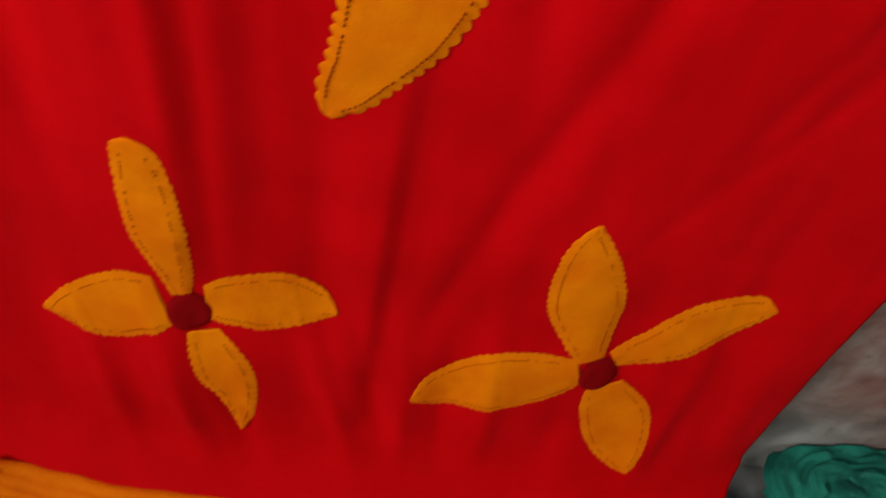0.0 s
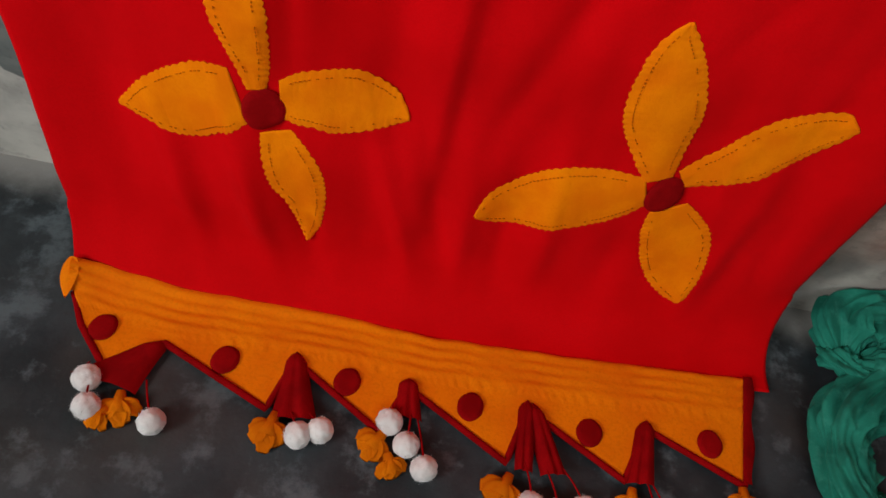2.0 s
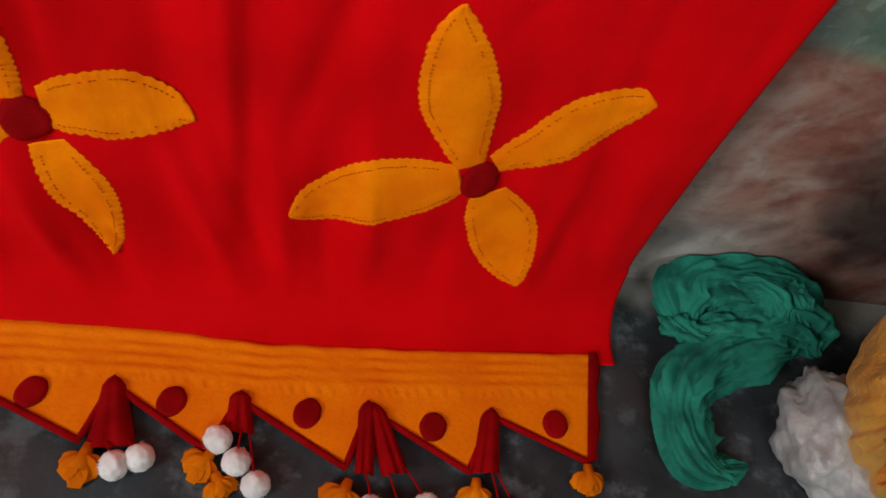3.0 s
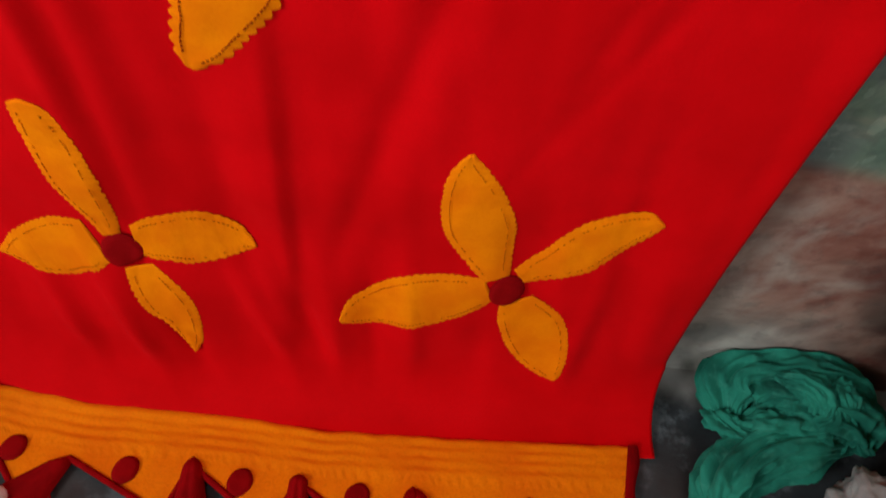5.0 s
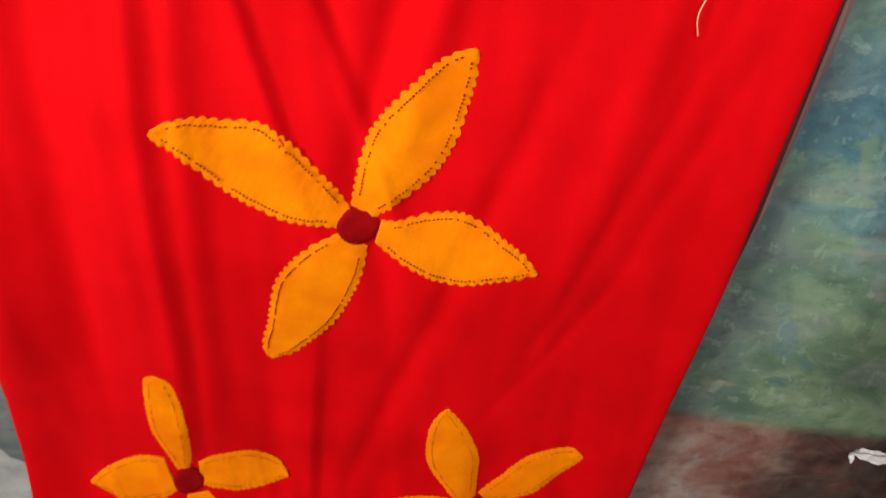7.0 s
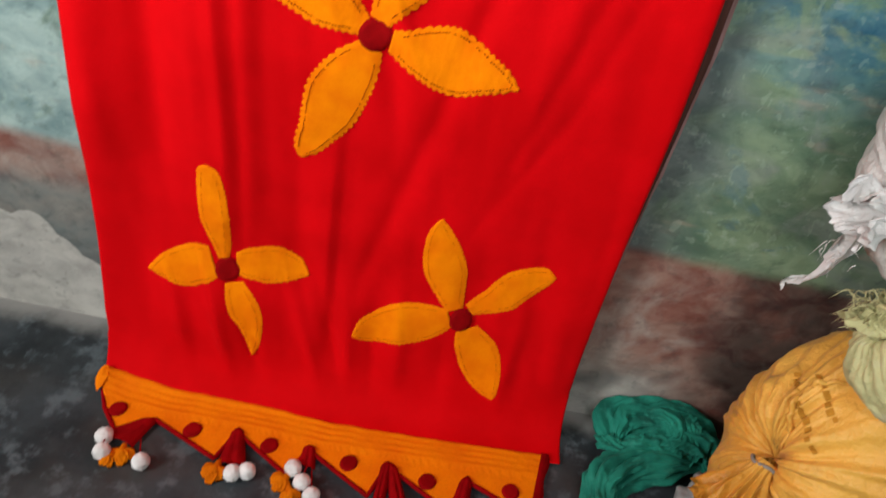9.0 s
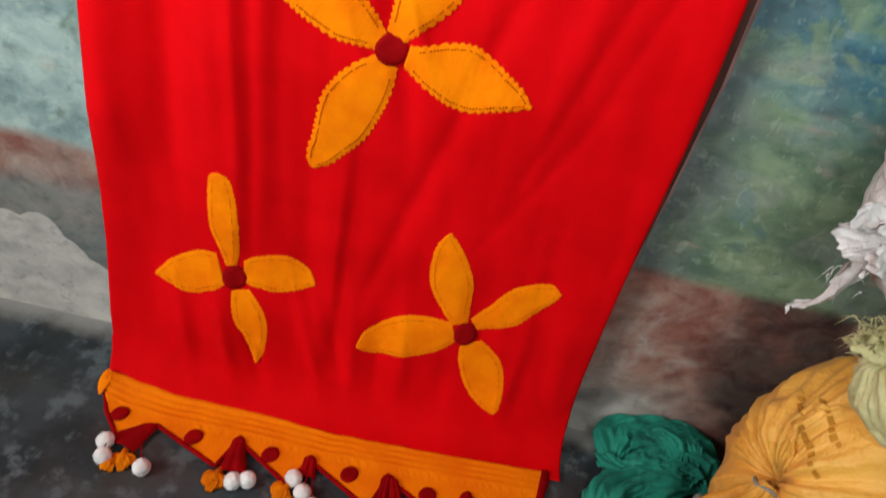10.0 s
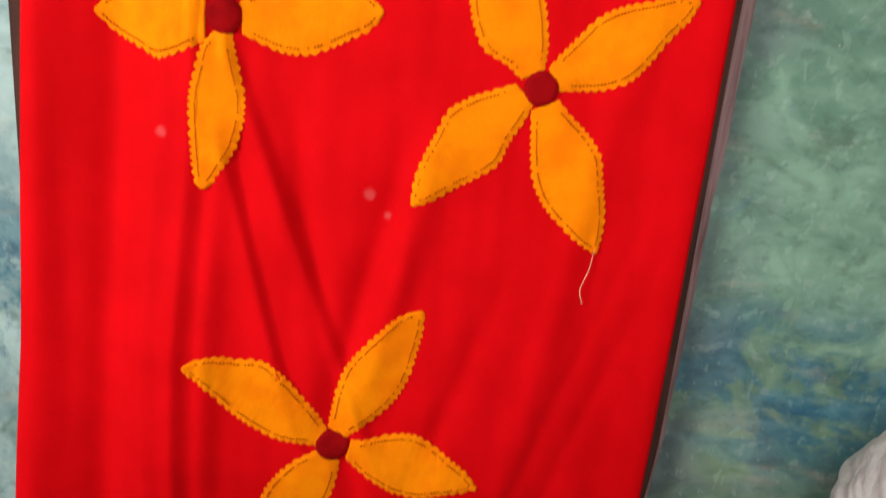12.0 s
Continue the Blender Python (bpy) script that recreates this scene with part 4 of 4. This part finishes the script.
white = thing("white_sack", "full white woven sack with torn mouth on a yellow sack", "sack")
WC, WR = Vector((0.862, 0.335, 0.765)), (0.172, 0.150, 0.205)
WPOLE = Vector((-0.85, -0.46, -0.22)).normalized()
part("body", *sack_body(WC, WR, WPOLE, 8, 20, 0.060, 1.5), PALE, white)
wknot = WC + Vector((WPOLE.x * WR[0], WPOLE.y * WR[1], WPOLE.z * WR[2])) * 0.88 + Vector((0.014, -0.012, 0.0))
wlean = Vector((-0.78, -0.20, -0.10))
part("mouth", *mouth(wknot + Vector((-0.024, -0.004, -0.012)), wlean, 0.070, 0.022, 0.040, 5.0, 5, 0.55), PALE_BRIGHT, white, "clean white ruffled mouth")
part("tie", *ring(wknot + wlean * 0.012, wlean, 0.022, 0.004), TIE, white, "grey cord tie")
tip = Vector((0.693, 0.391, 0.487))
a0 = wknot + Vector((-0.062, 0.0, -0.048))
part("torn_strip", *strip([a0, a0.lerp(tip, 0.35) + Vector((0.012, 0, -0.014)), a0.lerp(tip, 0.7) + Vector((0.012, 0, -0.012)), tip + Vector((0.002, 0, 0.012)), tip + Vector((0.003, 0, -0.008))], 0.030, 1), PALE_BRIGHT, white, "torn white strip of sacking")
b0 = wknot + Vector((-0.05, 0.0, 0.0))
part("torn_strip", *strip([b0, b0 + Vector((-0.02, 0.01, 0.004)), b0 + Vector((-0.045, 0.02, 0.010))], 0.010, 2), PALE_BRIGHT, white)
part("frayed_threads", *frayed(a0.lerp(tip, 0.3), (-0.3, 0.1, -0.8), 12, 0.022, 0.010, 3), PALE_BRIGHT, white, "loose white threads")

lime = thing("yellow_green_sack", "small faded yellow-green sack with frayed mouth on a yellow sack", "sack")
LC, LR = Vector((0.840, 0.155, 0.545)), (0.140, 0.105, 0.095)
LPOLE = Vector((-0.85, 0.2, 0.45)).normalized()
part("body", *sack_body(LC, LR, LPOLE, 12, 26, 0.09, 1.5), LIME, lime)
lknot = LC + Vector((LPOLE.x * LR[0], LPOLE.y * LR[1], LPOLE.z * LR[2])) * 0.86
part("mouth", *mouth(lknot, (-0.5, 0.45, 0.5), 0.040, 0.022, 0.034, 7.0, 8, 1.5), LIME, lime, "frayed yellow-green mouth")
part("frayed_threads", *frayed(lknot + Vector((-0.012, 0.012, 0.012)), (-0.6, 0.05, 0.20), 280, 0.030, 0.012, 6), LIME, lime, "loose yellow-green threads")


# ---------------- net cloth and plastic on the floor ----------------
def bunched(points, radius, seed, folds=7, steps=26):
    """A length of net cloth bunched into a soft rope with lengthwise folds."""
    path = smooth_path(points, steps)
    m = 120
    verts = []
    for i, p in enumerate(path):
        q = i / (len(path) - 1)
        ahead = (path[min(i + 1, len(path) - 1)] - path[max(i - 1, 0)]).normalized()
        side = Vector((0, 0, 1)).cross(ahead)
        side = side.normalized() if side.length > 1e-4 else Vector((1, 0, 0))
        up = ahead.cross(side)
        ends = min(1.0, 0.25 + 4 * q, 0.25 + 4 * (1 - q))
        for j in range(m):
            a = 2 * math.pi * j / m
            ray = Vector((math.cos(a), math.sin(a), 0))
            swell = 0.16 * math.sin(a * folds + 4 * q + seed + math.sin(a * 2 + q * 3)) + 0.07 * math.sin(a * (2 * folds + 3) - 3 * q + 1.3 * math.sin(a + seed))
            swell += 0.45 * noise.noise(ray * 1.1 + Vector((0, 0, q * 5 + seed))) + 0.20 * noise.noise(ray * 3 + Vector((0, 0, q * 7 + seed)))
            swell += 0.55 * (0.3 - abs(noise.noise(ray * 2.6 + Vector((0, 0, q * 7 + seed + 5))))) + 0.20 * (0.3 - abs(noise.noise(ray * 6 + Vector((0, 0, q * 7 + seed + 8)))))
            r = radius * ends * (1 + swell)
            c = p + side * math.cos(a) * r * 1.15 + up * math.sin(a) * r * 0.85
            c.z = max(c.z, 0.002 + 0.002 * math.sin(a * 9))
            c.y = min(c.y, 0.493)
            verts.append(c)
    return verts, grid_faces(len(path), m, True) + [tuple(range(m))[::-1], tuple(range(len(verts) - m, len(verts)))]


heap = joined(
    bunched([(0.545, 0.40, 0.022), (0.555, 0.455, 0.05), (0.62, 0.462, 0.065), (0.70, 0.455, 0.06), (0.76, 0.42, 0.04)], 0.036, 1.0),
    bunched([(0.60, 0.43, 0.05), (0.65, 0.42, 0.07), (0.71, 0.41, 0.06), (0.745, 0.38, 0.03)], 0.036, 2.2, 6),
    bunched([(0.72, 0.385, 0.03), (0.65, 0.375, 0.045), (0.58, 0.355, 0.038), (0.530, 0.310, 0.026), (0.512, 0.265, 0.020), (0.530, 0.215, 0.015), (0.57, 0.195, 0.012)], 0.030, 3.1, 8),
    bunched([(0.56, 0.40, 0.03), (0.62, 0.39, 0.055), (0.68, 0.40, 0.06)], 0.028, 4.4, 5),
    bunched([(0.60, 0.455, 0.085), (0.64, 0.43, 0.100), (0.66, 0.395, 0.085), (0.63, 0.375, 0.060)], 0.017, 6.3, 5),
    bunched([(0.70, 0.45, 0.085), (0.685, 0.42, 0.095), (0.70, 0.385, 0.070)], 0.016, 7.7, 5),
    bunched([(0.528, 0.425, 0.012), (0.532, 0.400, 0.034), (0.555, 0.380, 0.042), (0.60, 0.372, 0.060)], 0.015, 8.8, 4),
    bunched([(0.545, 0.275, 0.012), (0.535, 0.24, 0.012), (0.555, 0.21, 0.010), (0.60, 0.215, 0.010)], 0.014, 5.2, 6))
tagged(part("net_cloth", *heap, GREEN), "crumpled sea-green net cloth heaped on the floor", "cloth")


def crumpled_bag(centre, radii, seed):
    bm = bmesh.new()
    bmesh.ops.create_icosphere(bm, subdivisions=5, radius=1.0)
    for v in bm.verts:
        d = v.co.normalized()
        r = 1 + 0.35 * noise.noise(d * 1.7 + Vector((seed, 0, 0))) + 0.16 * abs(noise.noise(d * 5 + Vector((seed, 1, 0)))) + 0.09 * abs(noise.noise(d * 12 + Vector((seed, 2, 0))))
        v.co = Vector(centre) + Vector((d.x * radii[0], d.y * radii[1], d.z * radii[2])) * r
        v.co.z = max(v.co.z, 0.002)
    me = bpy.data.meshes.new("plastic_bag")
    bm.to_mesh(me)
    bm.free()
    me.materials.append(FILM)
    me.shade_smooth()
    return tagged(new("plastic_bag", me), "crumpled white plastic bag on the floor by a sack", "bag")


crumpled_bag((0.705, 0.245, 0.045), (0.055, 0.085, 0.055), 4)
